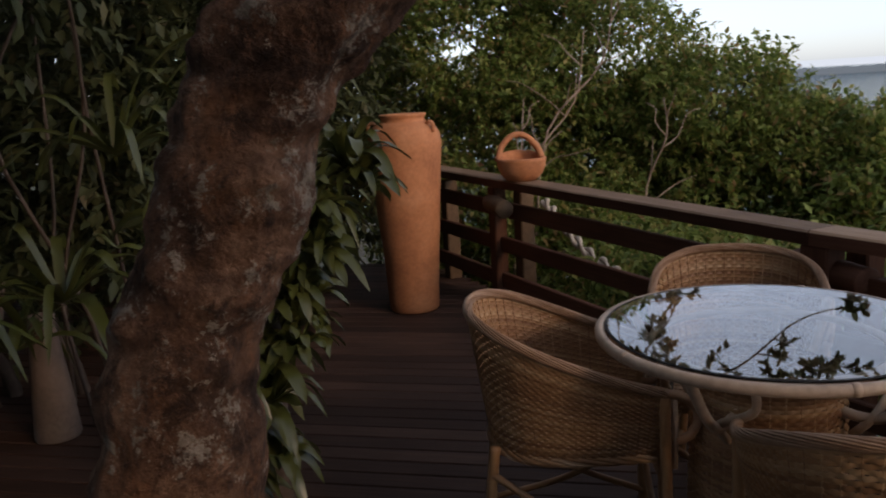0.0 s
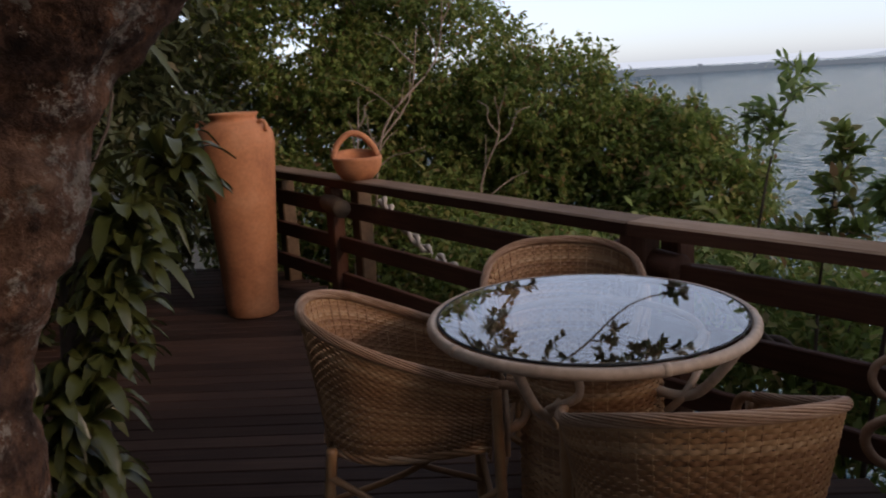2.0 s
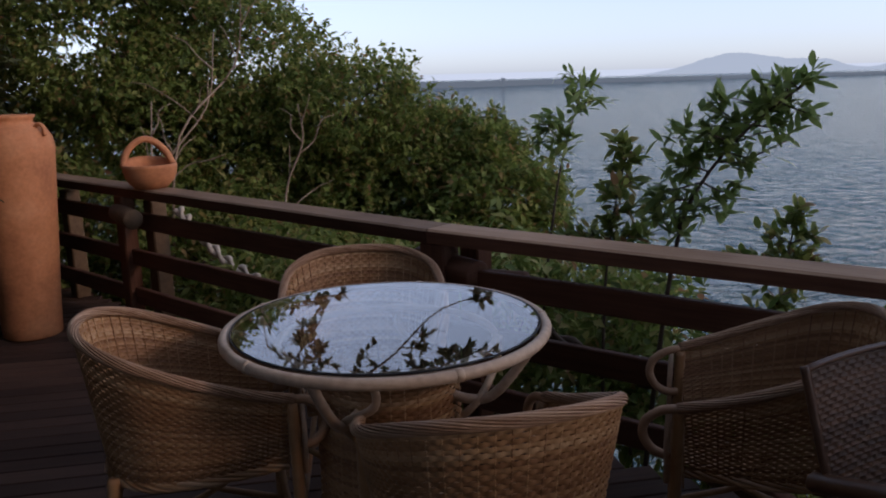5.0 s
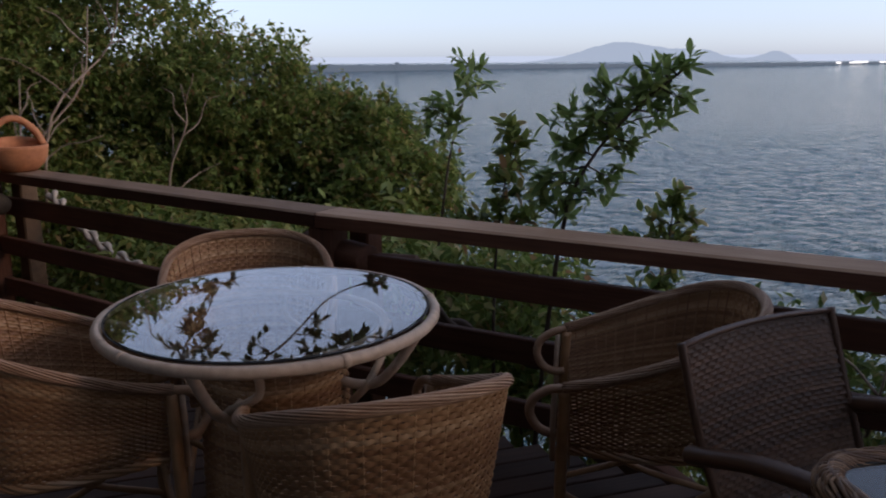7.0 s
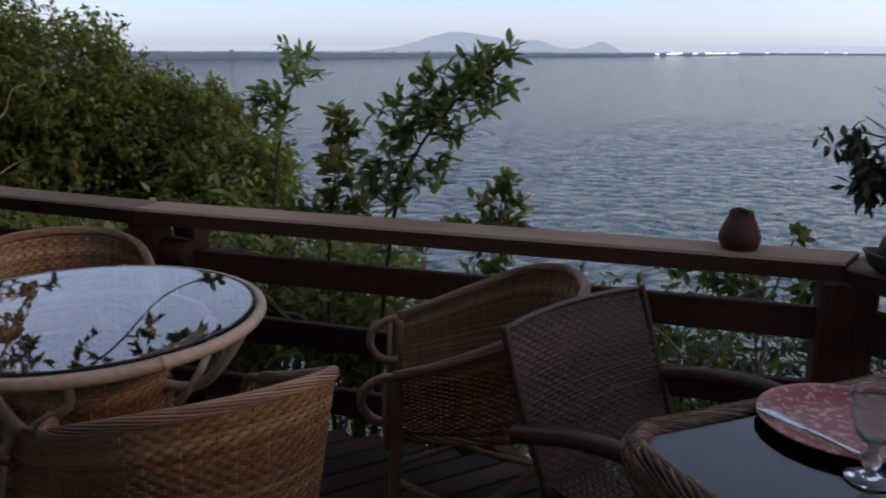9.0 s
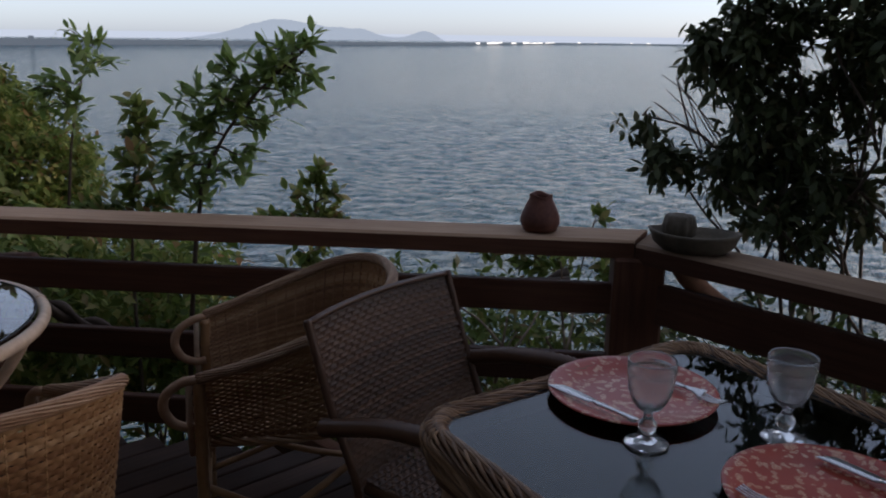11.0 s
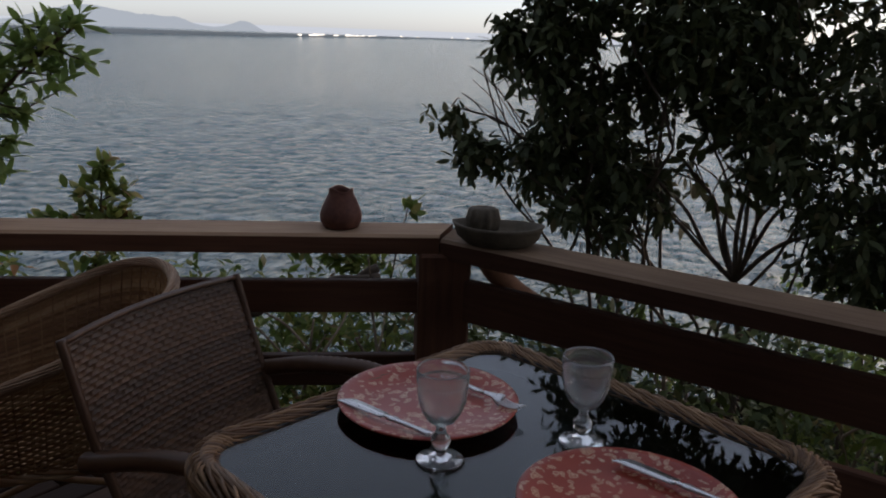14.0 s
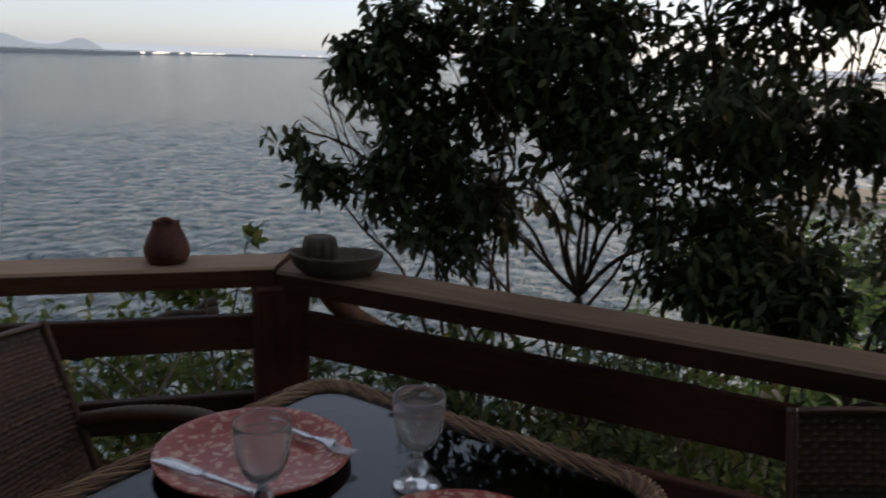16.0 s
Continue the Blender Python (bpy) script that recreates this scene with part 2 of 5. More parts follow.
SEA = mat("sea_water", (0.018, 0.066, 0.088), 0.08)
bsdf(SEA).inputs["IOR"].default_value = 1.33
w1 = noise_tex(SEA, mapped(SEA, (0.45, 0.95, 1)), 0.62, 5, 0.62)
w2 = noise_tex(SEA, mapped(SEA, (0.09, 0.28, 1)), 0.75, 5, 0.65)
ad = nd(SEA, "ShaderNodeMath")
lk(SEA, w1, ad.inputs[0])
lk(SEA, w2, ad.inputs[1])
bump(SEA, ad.outputs[0], 1.0, 5.0)


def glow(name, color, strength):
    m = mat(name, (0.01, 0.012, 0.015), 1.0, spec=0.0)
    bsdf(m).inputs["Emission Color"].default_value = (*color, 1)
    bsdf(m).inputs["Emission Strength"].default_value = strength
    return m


# distance haze and daylight on the far land are put in as emission
MOUNTAIN = glow("glowing_far_mountain", (0.4, 0.475, 0.55), 0.44)
SHORE = glow("glowing_far_shore", (0.13, 0.16, 0.19), 0.42)
FARLAND = glow("glowing_far_haze", (0.5, 0.57, 0.65), 0.52)
TOWNLIGHT = glow("far_town_light", (1.0, 0.95, 0.85), 0.75)


# ---- mesh helpers ----
def mesh_ob(name, verts, faces, material, smooth=True, uvs=None):
    me = bpy.data.meshes.new(name)
    me.from_pydata([tuple(p) for p in verts], [], [tuple(f) for f in faces])
    me.materials.append(material)
    if smooth:
        me.shade_smooth()
    me.update()
    return new(name, me)


def part_v(name, verts, faces, material, parent, label="", smooth=True):
    ob = mesh_ob(name, verts, faces, material, smooth)
    ob.parent = parent
    if label:
        ob["label"] = label
    return ob


def thing(name, m, label, category, group="", kind=""):
    ob = new(name)
    ob.empty_display_size = 0.1
    ob.matrix_basis = m
    return tagged(ob, label, category, group, kind)


class Geo:
    """Collects vertices and faces of one mesh."""

    def __init__(self):
        self.v, self.f = [], []

    def tube(self, pts, radii, n=8, cap=True, twist=0.0, flat=1.0):
        pts = [Vector(p) for p in pts]
        if isinstance(radii, (int, float)):
            radii = [radii] * len(pts)
        base, side = len(self.v), None
        for i, p in enumerate(pts):
            d = (pts[min(i + 1, len(pts) - 1)] - pts[max(i - 1, 0)]).normalized()
            if side is None:
                side = d.orthogonal().normalized()
            side = (side - d * side.dot(d)).normalized()
            up = d.cross(side)
            for k in range(n):
                a = 2 * math.pi * k / n + twist * i
                self.v.append(p + (side * math.cos(a) + up * math.sin(a) * flat) * radii[i])
        for i in range(len(pts) - 1):
            for k in range(n):
                a, b = base + i * n + k, base + i * n + (k + 1) % n
                self.f.append((a, b, b + n, a + n))
        if cap:
            self.f.append(tuple(base + k for k in reversed(range(n))))
            self.f.append(tuple(base + (len(pts) - 1) * n + k for k in range(n)))
        return self

    def lathe(self, prof, n=32, jitter=0.0):
        base = len(self.v)
        for r, z in prof:
            for k in range(n):
                a = 2 * math.pi * k / n
                rr = r * (1 + jitter * noise.noise((math.cos(a) * 1.3, math.sin(a) * 1.3, z * 4)))
                self.v.append(Vector((rr * math.cos(a), rr * math.sin(a), z)))
        for i in range(len(prof) - 1):
            for k in range(n):
                a, b = base + i * n + k, base + i * n + (k + 1) % n
                self.f.append((a, b, b + n, a + n))
        self.f.append(tuple(base + k for k in reversed(range(n))))
        self.f.append(tuple(base + (len(prof) - 1) * n + k for k in range(n)))
        return self

    def box(self, m, sx, sy, sz, bevel=0.004):
        """Box centred at m with its edges chamfered."""
        base = len(self.v)
        x, y, z, b = sx / 2, sy / 2, sz / 2, bevel
        ring = [(x, y - b), (x - b, y), (-x + b, y), (-x, y - b), (-x, -y + b), (-x + b, -y), (x - b, -y), (x, -y + b)]
        inner = [(px - math.copysign(b, px) * (abs(px) > x - 1e-6), py - math.copysign(b, py) * (abs(py) > y - 1e-6)) for px, py in ring]
        for pts, zz in ((inner, -z), (ring, -z + b), (ring, z - b), (inner, z)):
            for px, py in pts:
                self.v.append(m @ Vector((px, py, zz)))
        for i in range(3):
            for k in range(8):
                a, c = base + i * 8 + k, base + i * 8 + (k + 1) % 8
                self.f.append((a, c, c + 8, a + 8))
        self.f.append(tuple(base + k for k in reversed(range(8))))
        self.f.append(tuple(base + 24 + k for k in range(8)))
        return self

    def ribbon(self, pts, nrm, width_vec, bulge=0.002):
        """A band along pts, with its width along width_vec and bulged along nrm."""
        base = len(self.v)
        for p, n, w in zip(pts, nrm, width_vec):
            self.v += [p - w, p + n * bulge, p + w]
        for i in range(len(pts) - 1):
            a = base + i * 3
            self.f += [(a, a + 1, a + 4, a + 3), (a + 1, a + 2, a + 5, a + 4)]
        return self

    def to(self, name, material, parent=None, label="", smooth=True):
        return part_v(name, self.v, self.f, material, parent, label, smooth)


def spline(pts, n):
    """Catmull-Rom through pts, n steps a span."""
    P = [Vector(p) for p in pts]
    P = [2 * P[0] - P[1]] + P + [2 * P[-1] - P[-2]]
    out = []
    for i in range(1, len(P) - 2):
        a, b, c, d = P[i - 1:i + 3]
        for k in range(n):
            t = k / n
            out.append(0.5 * ((2 * b) + (c - a) * t + (2 * a - 5 * b + 4 * c - d) * t * t + (3 * b - a - 3 * c + d) * t ** 3))
    out.append(P[-2])
    return out


# ---- ground, sea and distance ----
def mesh_np(name, V, F, material, parent=None, label=""):
    me = bpy.data.meshes.new(name)
    V, F = np.asarray(V, np.float32), np.asarray(F, np.int32)
    me.vertices.add(len(V))
    me.vertices.foreach_set("co", V.ravel())
    me.loops.add(F.size)
    me.loops.foreach_set("vertex_index", F.ravel())
    me.polygons.add(len(F))
    me.polygons.foreach_set("loop_start", np.arange(0, F.size, F.shape[1], dtype=np.int32))
    me.materials.append(material)
    me.update(calc_edges=True)
    me.validate()
    ob = new(name, me)
    ob.parent = parent
    if label:
        ob["label"] = label
    return ob


RAIL_Z = 0.83
PA, PJ, PK, PL = Vector((-1.05, 6.57)), Vector((1.065, 3.14)), Vector((2.48, 1.235)), Vector((2.19, -2.6))


def drop(x, y):
    """Height of the slope below the terrace."""
    s = (x - 1.75) * 0.811 + (y - 2.25) * 0.585
    s2 = x - 2.5 if y < 1.3 else -9
    s = max(s, s2)
    u = -(x - 1.75) * 0.585 + (y - 2.25) * 0.811
    k = min(1.0, max(0.0, (u - 2.0) / 6.0))
    steep = 0.62 * (1 - k) + 0.12 * k
    right = min(1.0, max(0.0, (-0.2 - y) / 3.0)) * min(1.0, max(0.0, (x - 2.5) / 3.0))
    steep *= 1 - 0.55 * right
    z = -0.95 - min(6.0, max(0.0, s - 0.2)) * steep - max(0.0, s - 6.2) * 0.95 * (1 - 0.7 * right) + 0.25 * noise.noise((x * 0.35, y * 0.35, 0)) * min(1, max(0, s))
    return max(z, -17)


xs = [-900, -300, -100, -50, -30] + [-20 + 1.0 * i for i in range(66)] + [60, 100, 300, 900]
gv = [Vector((x, y, drop(x, y))) for y in xs for x in xs]
gn = len(xs)
gf = [(j * gn + i, j * gn + i + 1, (j + 1) * gn + i + 1, (j + 1) * gn + i) for j in range(gn - 1) for i in range(gn - 1)]
tagged(mesh_ob("ground", gv, gf, SOIL), "leaf-littered earth slope falling to the sea", "ground", kind="structure")
SEA_Z = -14.0
radii = [0.0, 12.0, 24.0]
while radii[-1] < 1960:
    radii.append(radii[-1] + (0.55 if radii[-1] < 130 else 0.55 * (radii[-1] / 130) ** 2.2))
radii = np.array(radii)
angles = np.radians(np.concatenate([np.arange(-25, 122, 0.22), np.arange(122, 335, 3.0)]))
rr, aa = np.meshgrid(radii, angles, indexing="ij")
wx, wy = rr * np.sin(aa), rr * np.cos(aa)
cell = np.maximum(np.gradient(radii)[:, None], rr * radians(0.22))
wz = np.zeros_like(wx)
wr = np.random.default_rng(8)
for i in range(44):
    lam = 0.7 * 5.2 ** (i / 43)
    az = radians(58) + wr.normal() * 0.6
    wz += 0.0155 * lam / (2 * math.pi) * np.clip(lam / (2.2 * cell) - 0.6, 0, 1) * np.sin(2 * math.pi / lam * (wx * math.sin(az) + wy * math.cos(az)) + wr.random() * 6.3)
nr_, na_ = wx.shape
q = np.arange(nr_ * na_).reshape(nr_, na_)
qn = np.roll(q, -1, 1)
sea_f = np.stack([q[:-1], q[1:], qn[1:], qn[:-1]], -1).reshape(-1, 4)
sea = mesh_np("water", np.stack([wx, wy, SEA_Z + wz], -1).reshape(-1, 3), sea_f[:, ::-1], SEA)
sea.data.shade_smooth()
tagged(sea, "wind-rippled grey-blue sea water", "sea", kind="structure")


def far_strip(name, az0, az1, dist, base, height, material, label, steps=120):
    g = Geo()
    for i in range(steps + 1):
        a = radians(az0 + (az1 - az0) * i / steps)
        h = height(az0 + (az1 - az0) * i / steps)
        r = dist(az0 + (az1 - az0) * i / steps)
        for d, z in ((r, base - 2), (r, base + 0.55 * h), (r + 12, base + h), (r + 60, base - 2)):
            g.v.append(Vector((math.sin(a) * d, math.cos(a) * d, z)))
    for i in range(steps):
        for k in range(3):
            a = i * 4 + k
            g.f.append((a, a + 1, a + 5, a + 4))
    return tagged(g.to(name, material), label, "backdrop", kind="structure")


def shore_far(a):
    """Distance of the curving far shore at azimuth a."""
    return float(np.interp(a, (17, 35, 47, 58), (930, 1130, 1300, 1770)))


def shore_high(a):
    return float(np.interp(a, (17, 35, 47, 58), (7.6, 5.0, 4.1, 2.4))) * (1 + 0.16 * noise.noise((a * 2.1, 0, 0)) + 0.12 * noise.noise((a * 7.3, 4, 0)))


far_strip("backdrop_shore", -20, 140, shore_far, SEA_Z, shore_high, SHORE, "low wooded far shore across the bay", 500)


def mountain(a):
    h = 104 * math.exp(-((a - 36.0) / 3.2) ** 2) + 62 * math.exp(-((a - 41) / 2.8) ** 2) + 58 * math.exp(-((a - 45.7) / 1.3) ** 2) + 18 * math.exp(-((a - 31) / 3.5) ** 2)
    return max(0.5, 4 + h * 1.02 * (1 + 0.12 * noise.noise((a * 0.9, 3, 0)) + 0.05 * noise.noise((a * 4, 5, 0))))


far_strip("backdrop_mountain", 24, 50, lambda a: 4200, -49, mountain, MOUNTAIN, "blue mountain ridge beyond the bay, made hazy by its own glow", 160)
# glowing strip painted as haze, covers what lies past the sea's edge
far_strip("backdrop_haze", -20, 140, lambda a: 4300, -60, lambda a: 62, FARLAND, "glowing pale strip standing in for haze over the distant coast", 80)
rnd = random.Random(5)
for i in range(19):
    az = 49.3 + 5.2 * rnd.random() if i < 15 else rnd.uniform(55, 61)
    a, far = radians(az), shore_far(az) - 8
    g = Geo().box(pose(math.sin(a) * far, math.cos(a) * far, SEA_Z + 2.6 + rnd.random(), 0, 0, -az), rnd.uniform(3, 13), 2, rnd.uniform(1.2, 2.6), 0.1)
    tagged(g.to("town_light", TOWNLIGHT), "bright white town light on the far shore", "light", "lights of the far town")
a = radians(21.1)
# shares the shore's emission, which stands in for haze
g = Geo().box(pose(math.sin(a) * 972, math.cos(a) * 972, SEA_Z + 6.2, 0, 0, -21), 5, 5, 7, 0.3)
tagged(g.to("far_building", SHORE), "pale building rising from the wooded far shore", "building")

g = Geo()
for j in range(9):
    for i in range(25):
        u, v = i / 12 - 1, j / 4 - 1
        g.v.append(Vector((u * 15 + 1.5 * v, v * 5 + 1.2 * math.sin(u * 3), 1.3 * max(0, 1 - u * u) * max(0, 1 - v * v) - 0.25)))
g.f = [(j * 25 + i, j * 25 + i + 1, (j + 1) * 25 + i + 1, (j + 1) * 25 + i) for j in range(8) for i in range(24)]
beach = g.to("ground_beach", SAND)
beach.matrix_basis = pose(115, -11, SEA_Z, 0, 0, -82)
tagged(beach, "pale sandy beach at the water's edge far below", "beach", kind="structure")


# ---- deck ----
deck = thing("deck_floor", pose(0, 0, 0), "dark red-brown stained timber deck boards", "floor", kind="structure")
DECK_TURN = radians(-6.0)
du, dv = Vector((math.cos(DECK_TURN), math.sin(DECK_TURN))), Vector((-math.sin(DECK_TURN), math.cos(DECK_TURN)))
POLY = [Vector((-4.2, -2.6)), Vector((2.34, -2.6)), Vector((2.63, 1.31)), Vector((1.2, 3.24)), Vector((-0.86, 6.66)), Vector((-4.2, 6.66))]
BOARD, GAP = 0.097, 0.007


def span(v):
    """Where the line at v across the boards cuts the deck's outline, along the boards."""
    hits = []
    for p, q in zip(POLY, POLY[1:] + POLY[:1]):
        a, b = p.dot(dv) - v, q.dot(dv) - v
        if a * b < 0:
            hits.append((p + (q - p) * (a / (a - b))).dot(du))
    return (min(hits), max(hits)) if len(hits) >= 2 else None


joists = Geo()
for i in range(12):
    joists.box(pose(-3.9 + i * 0.6, 1.2, -0.13, 0, 0, 0), 0.06, 7.0 if i < 6 else 3.2, 0.16)
joists.to("joist", RAIL, deck, "dark joists under the boards")


# ---- unseen wall and roof, added behind the terrace to block light ----
BLOCKERWOOD = wood("dark_blocker_boards", (0.04, 0.022, 0.014), (0.09, 0.05, 0.032), 0.6)
wall = thing("wall_south", pose(-0.98, -1.9, 0), "unseen dark timber wall added behind the terrace to block light", "wall", kind="structure")
for k in range(14):
    Geo().box(pose(0, 0, 0.11 + 0.2 * k), 6.3, 0.08, 0.194, 0.006).to("cladding_board", BLOCKERWOOD, wall, smooth=False)
blocker_roof = Geo()
blocker_roof.box(pose(-0.8, -1.5, 2.78, -6, 0, 0), 7.0, 1.5, 0.1, 0.01)
tagged(blocker_roof.to("ceiling", BLOCKERWOOD, None, "", False), "unseen dark timber roof added behind the terrace to block light", "ceiling", kind="structure")


# ---- railing ----
rail = thing("deck_railing", pose(0, 0, 0), "dark stained timber railing with a broad lighter brown top rail", "railing", kind="structure")


def along(p, q, off, z, ext0=0.0, ext1=0.0):
    """Pose and length of a beam from p to q, set off outwards."""
    d = (q - p).normalized()
    n = Vector((-d.y, d.x))
    a, b = p - d * ext0 + n * off, q + d * ext1 + n * off
    mid = (a + b) / 2
    return pose(mid.x, mid.y, z, 0, 0, math.degrees(math.atan2(d.y, d.x))), (b - a).length, d, n


SEGS = [(PA, PJ), (PJ, PK), (PK, PL)]
for i, (p, q) in enumerate(SEGS):
    m, L, d, n = along(p, q, 0.08, 0)
    g = Geo()
    steps = max(6, int(L / 0.25))
    for s in range(steps + 1):
        x = -L / 2 + 0.002 + (L - 0.004) * s / steps
        w = 0.003 * noise.noise((x * 3, i * 7, 0))
        for yy, zz in ((-0.08 + w, -0.056), (-0.08 + w, -0.008), (-0.071 + w, 0.0 + w * 0.5), (0.071, w * 0.5), (0.08, -0.008), (0.08, -0.056)):
            xx = x
            if s == steps and i < 2:
                xx = x + (yy + 0.08) * (-0.049 if i == 0 else 0.36)
            if s == 0 and i > 0:
                xx = x - (yy + 0.08) * (-0.049 if i == 1 else 0.36)
            g.v.append(Vector((xx, yy, zz)))
    for s in range(steps):
        for k in range(6):
            a, b = s * 6 + k, s * 6 + (k + 1) % 6
            g.f.append((a, b, b + 6, a + 6))
    g.f += [tuple(reversed(range(6))), tuple(steps * 6 + k for k in range(6))]
    ob = g.to("top_rail", RAILTOP, rail, "lighter brown top rail", smooth=False)
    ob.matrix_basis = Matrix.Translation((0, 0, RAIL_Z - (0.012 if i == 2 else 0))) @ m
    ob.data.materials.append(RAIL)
    # level faces take the paler wood, upright ones the dark wood
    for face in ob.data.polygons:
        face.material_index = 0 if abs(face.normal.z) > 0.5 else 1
    for z0, z1 in ((0.585, 0.683), (0.355, 0.452), (0.115, 0.215)):
        if i == 2:
            z0, z1 = z0 - 0.008, z1 + 0.018
        m2, L2, d, n = along(p, q, 0.05, (z0 + z1) / 2, 0, 0.0)
        b = Geo().box(Matrix.Identity(4), L2 - 0.01, 0.035, z1 - z0, 0.005).to("plank", RAIL, rail, smooth=False)
        b.matrix_basis = m2


def post(x, y, turn, w, d, z0, z1, material=RAIL):
    b = Geo().box(Matrix.Identity(4), z1 - z0, w, d, 0.008).to("post", material, rail, smooth=False)
    b.matrix_basis = Matrix.Translation((x, y, (z0 + z1) / 2)) @ Euler((0, 0, turn)).to_matrix().to_4x4() @ pose(0, 0, 0, 0, 90, 0)


t1, t2 = math.atan2(PJ.y - PA.y, PJ.x - PA.x), math.atan2(PK.y - PJ.y, PK.x - PJ.x)
for x, y, turn, w, dd in ((-0.2, 5.27, t1, 0.09, 0.09), (1.125, 3.16, t2, 0.11, 0.12), (2.535, 1.255, t2, 0.15, 0.15), (2.4, -1.1, -1.64, 0.11, 0.11)):
    post(x, y, turn, w, dd, -0.9, 0.776)
for x, y in ((-0.03, 5.24), (-0.6, 6.05), (1.3, 3.22)):
    post(x, y, t1, 0.1, 0.1, -0.9, 0.74, LOG if y > 4 else RAIL)


def log_stub(x, y, z, turn, r, length):
    g = Geo().tube([(-length / 2, 0, 0), (-length / 2 + 0.008, 0, 0), (length / 2 - 0.008, 0, 0), (length / 2, 0, 0)], [r * 0.93, r, r, r * 0.93], 20)
    ob = g.to("log_end", LOG if y > 4 else RAIL, rail, "round sawn log end")
    ob.matrix_basis = pose(x, y, z, 0, 0, turn)


log_stub(-0.19, 5.12, 0.67, -72, 0.056, 0.35)
log_stub(1.16, 3.17, 0.66, -70, 0.06, 0.4)
log_stub(1.22, 3.1, 0.62, -40, 0.05, 0.5)


# ---- vegetation ----
def leaf_arrays(rng, base, way, length, width, oval=False):
    """Folded pointed leaves at base, pointing along way; or bent oval ones."""
    n = len(base)
    way = way / np.linalg.norm(way, axis=1, keepdims=True)
    side = np.cross(way, rng.normal(size=(n, 3)) * 0.45 + [0, 0, 1.0])
    side /= np.linalg.norm(side, axis=1, keepdims=True) + 1e-9
    up = np.cross(side, way)
    L = (length * rng.uniform(0.65, 1.2, n))[:, None]
    W = (width * rng.uniform(0.75, 1.15, n))[:, None]
    o = np.arange(n)[:, None, None]
    if oval:
        p = [base + way * L * f + up * L * h for f, h in ((0.24, 0.03), (0.5, 0.03), (0.77, -0.03))]
        w = [W * k for k in (0.36, 0.5, 0.34)]
        V = np.stack([base] + [q + sg * side * ww - up * ww * 0.25 for q, ww in zip(p, w) for sg in (-1, 1)] + [base + way * L - up * L * 0.16], 1).reshape(-1, 3)
        return V, (np.array([[0, 2, 1], [1, 2, 4], [1, 4, 3], [3, 4, 6], [3, 6, 5], [5, 6, 7]])[None] + o * 8).reshape(-1, 3)
    mid = base + way * L * 0.45 - up * L * 0.03
    V = np.stack([base, mid - side * W / 2 + up * W * 0.2, mid, mid + side * W / 2 + up * W * 0.2, base + way * L - up * L * 0.15], 1).reshape(-1, 3)
    return V, (np.array([[0, 2, 1], [0, 3, 2], [1, 2, 4], [2, 3, 4]])[None] + o * 5).reshape(-1, 3)


def crown(rng, blobs, sprays, per, length, width, hang=0.2, hollow=0.55, spread=0.7, gap=-0.36, oval=False):
    """Sprays of leaves through ellipsoids (x, y, z, rx, ry, rz), denser towards their surface, with gaps."""
    blobs = np.array(blobs, float)
    wgt = (blobs[:, 3] * blobs[:, 4] + blobs[:, 4] * blobs[:, 5] + blobs[:, 3] * blobs[:, 5])
    wgt = wgt ** 0.75
    pick = rng.choice(len(blobs), sprays, p=wgt / wgt.sum())
    d = rng.normal(size=(sprays, 3))
    d /= np.linalg.norm(d, axis=1, keepdims=True)
    r = hollow + (1.06 - hollow) * rng.random(sprays) ** 0.6
    lump = np.array([noise.noise((a[0] * 2.2 + k * 3.1, a[1] * 2.2, a[2] * 2.2)) for a, k in zip(d, pick)])
    r = r * (1 + 0.38 * lump)
    c = blobs[pick, :3] + d * r[:, None] * blobs[pick, 3:]
    keep = np.array([noise.noise((p[0] * 1.9, p[1] * 1.9, p[2] * 1.9 + 9)) > gap for p in c])
    c, d = c[keep], d[keep]
    tw = d * 0.8 + rng.normal(size=d.shape) * 0.6 + [0, 0, 0.25 - hang]
    tw /= np.linalg.norm(tw, axis=1, keepdims=True)
    n = len(c)
    k = np.tile(np.arange(per), n)
    cc, tt = np.repeat(c, per, 0), np.repeat(tw, per, 0)
    base = cc + tt * (k[:, None] / per - 0.5) * length * 1.9
    way = tt * 0.6 + rng.normal(size=base.shape) * spread + [0, 0, -hang]
    return leaf_arrays(rng, base, way, length, width, oval)


def wander(rng, a, b, n=6, amp=0.12):
    a, b = Vector(a), Vector(b)
    L = (b - a).length
    pts = [a]
    for i in range(1, n):
        t = i / n
        pts.append(a.lerp(b, t) + Vector(rng.normal(size=3)) * amp * L * 0.35 * math.sin(t * math.pi) + Vector((0, 0, 0.08 * L * math.sin(t * math.pi))))
    return pts + [b]


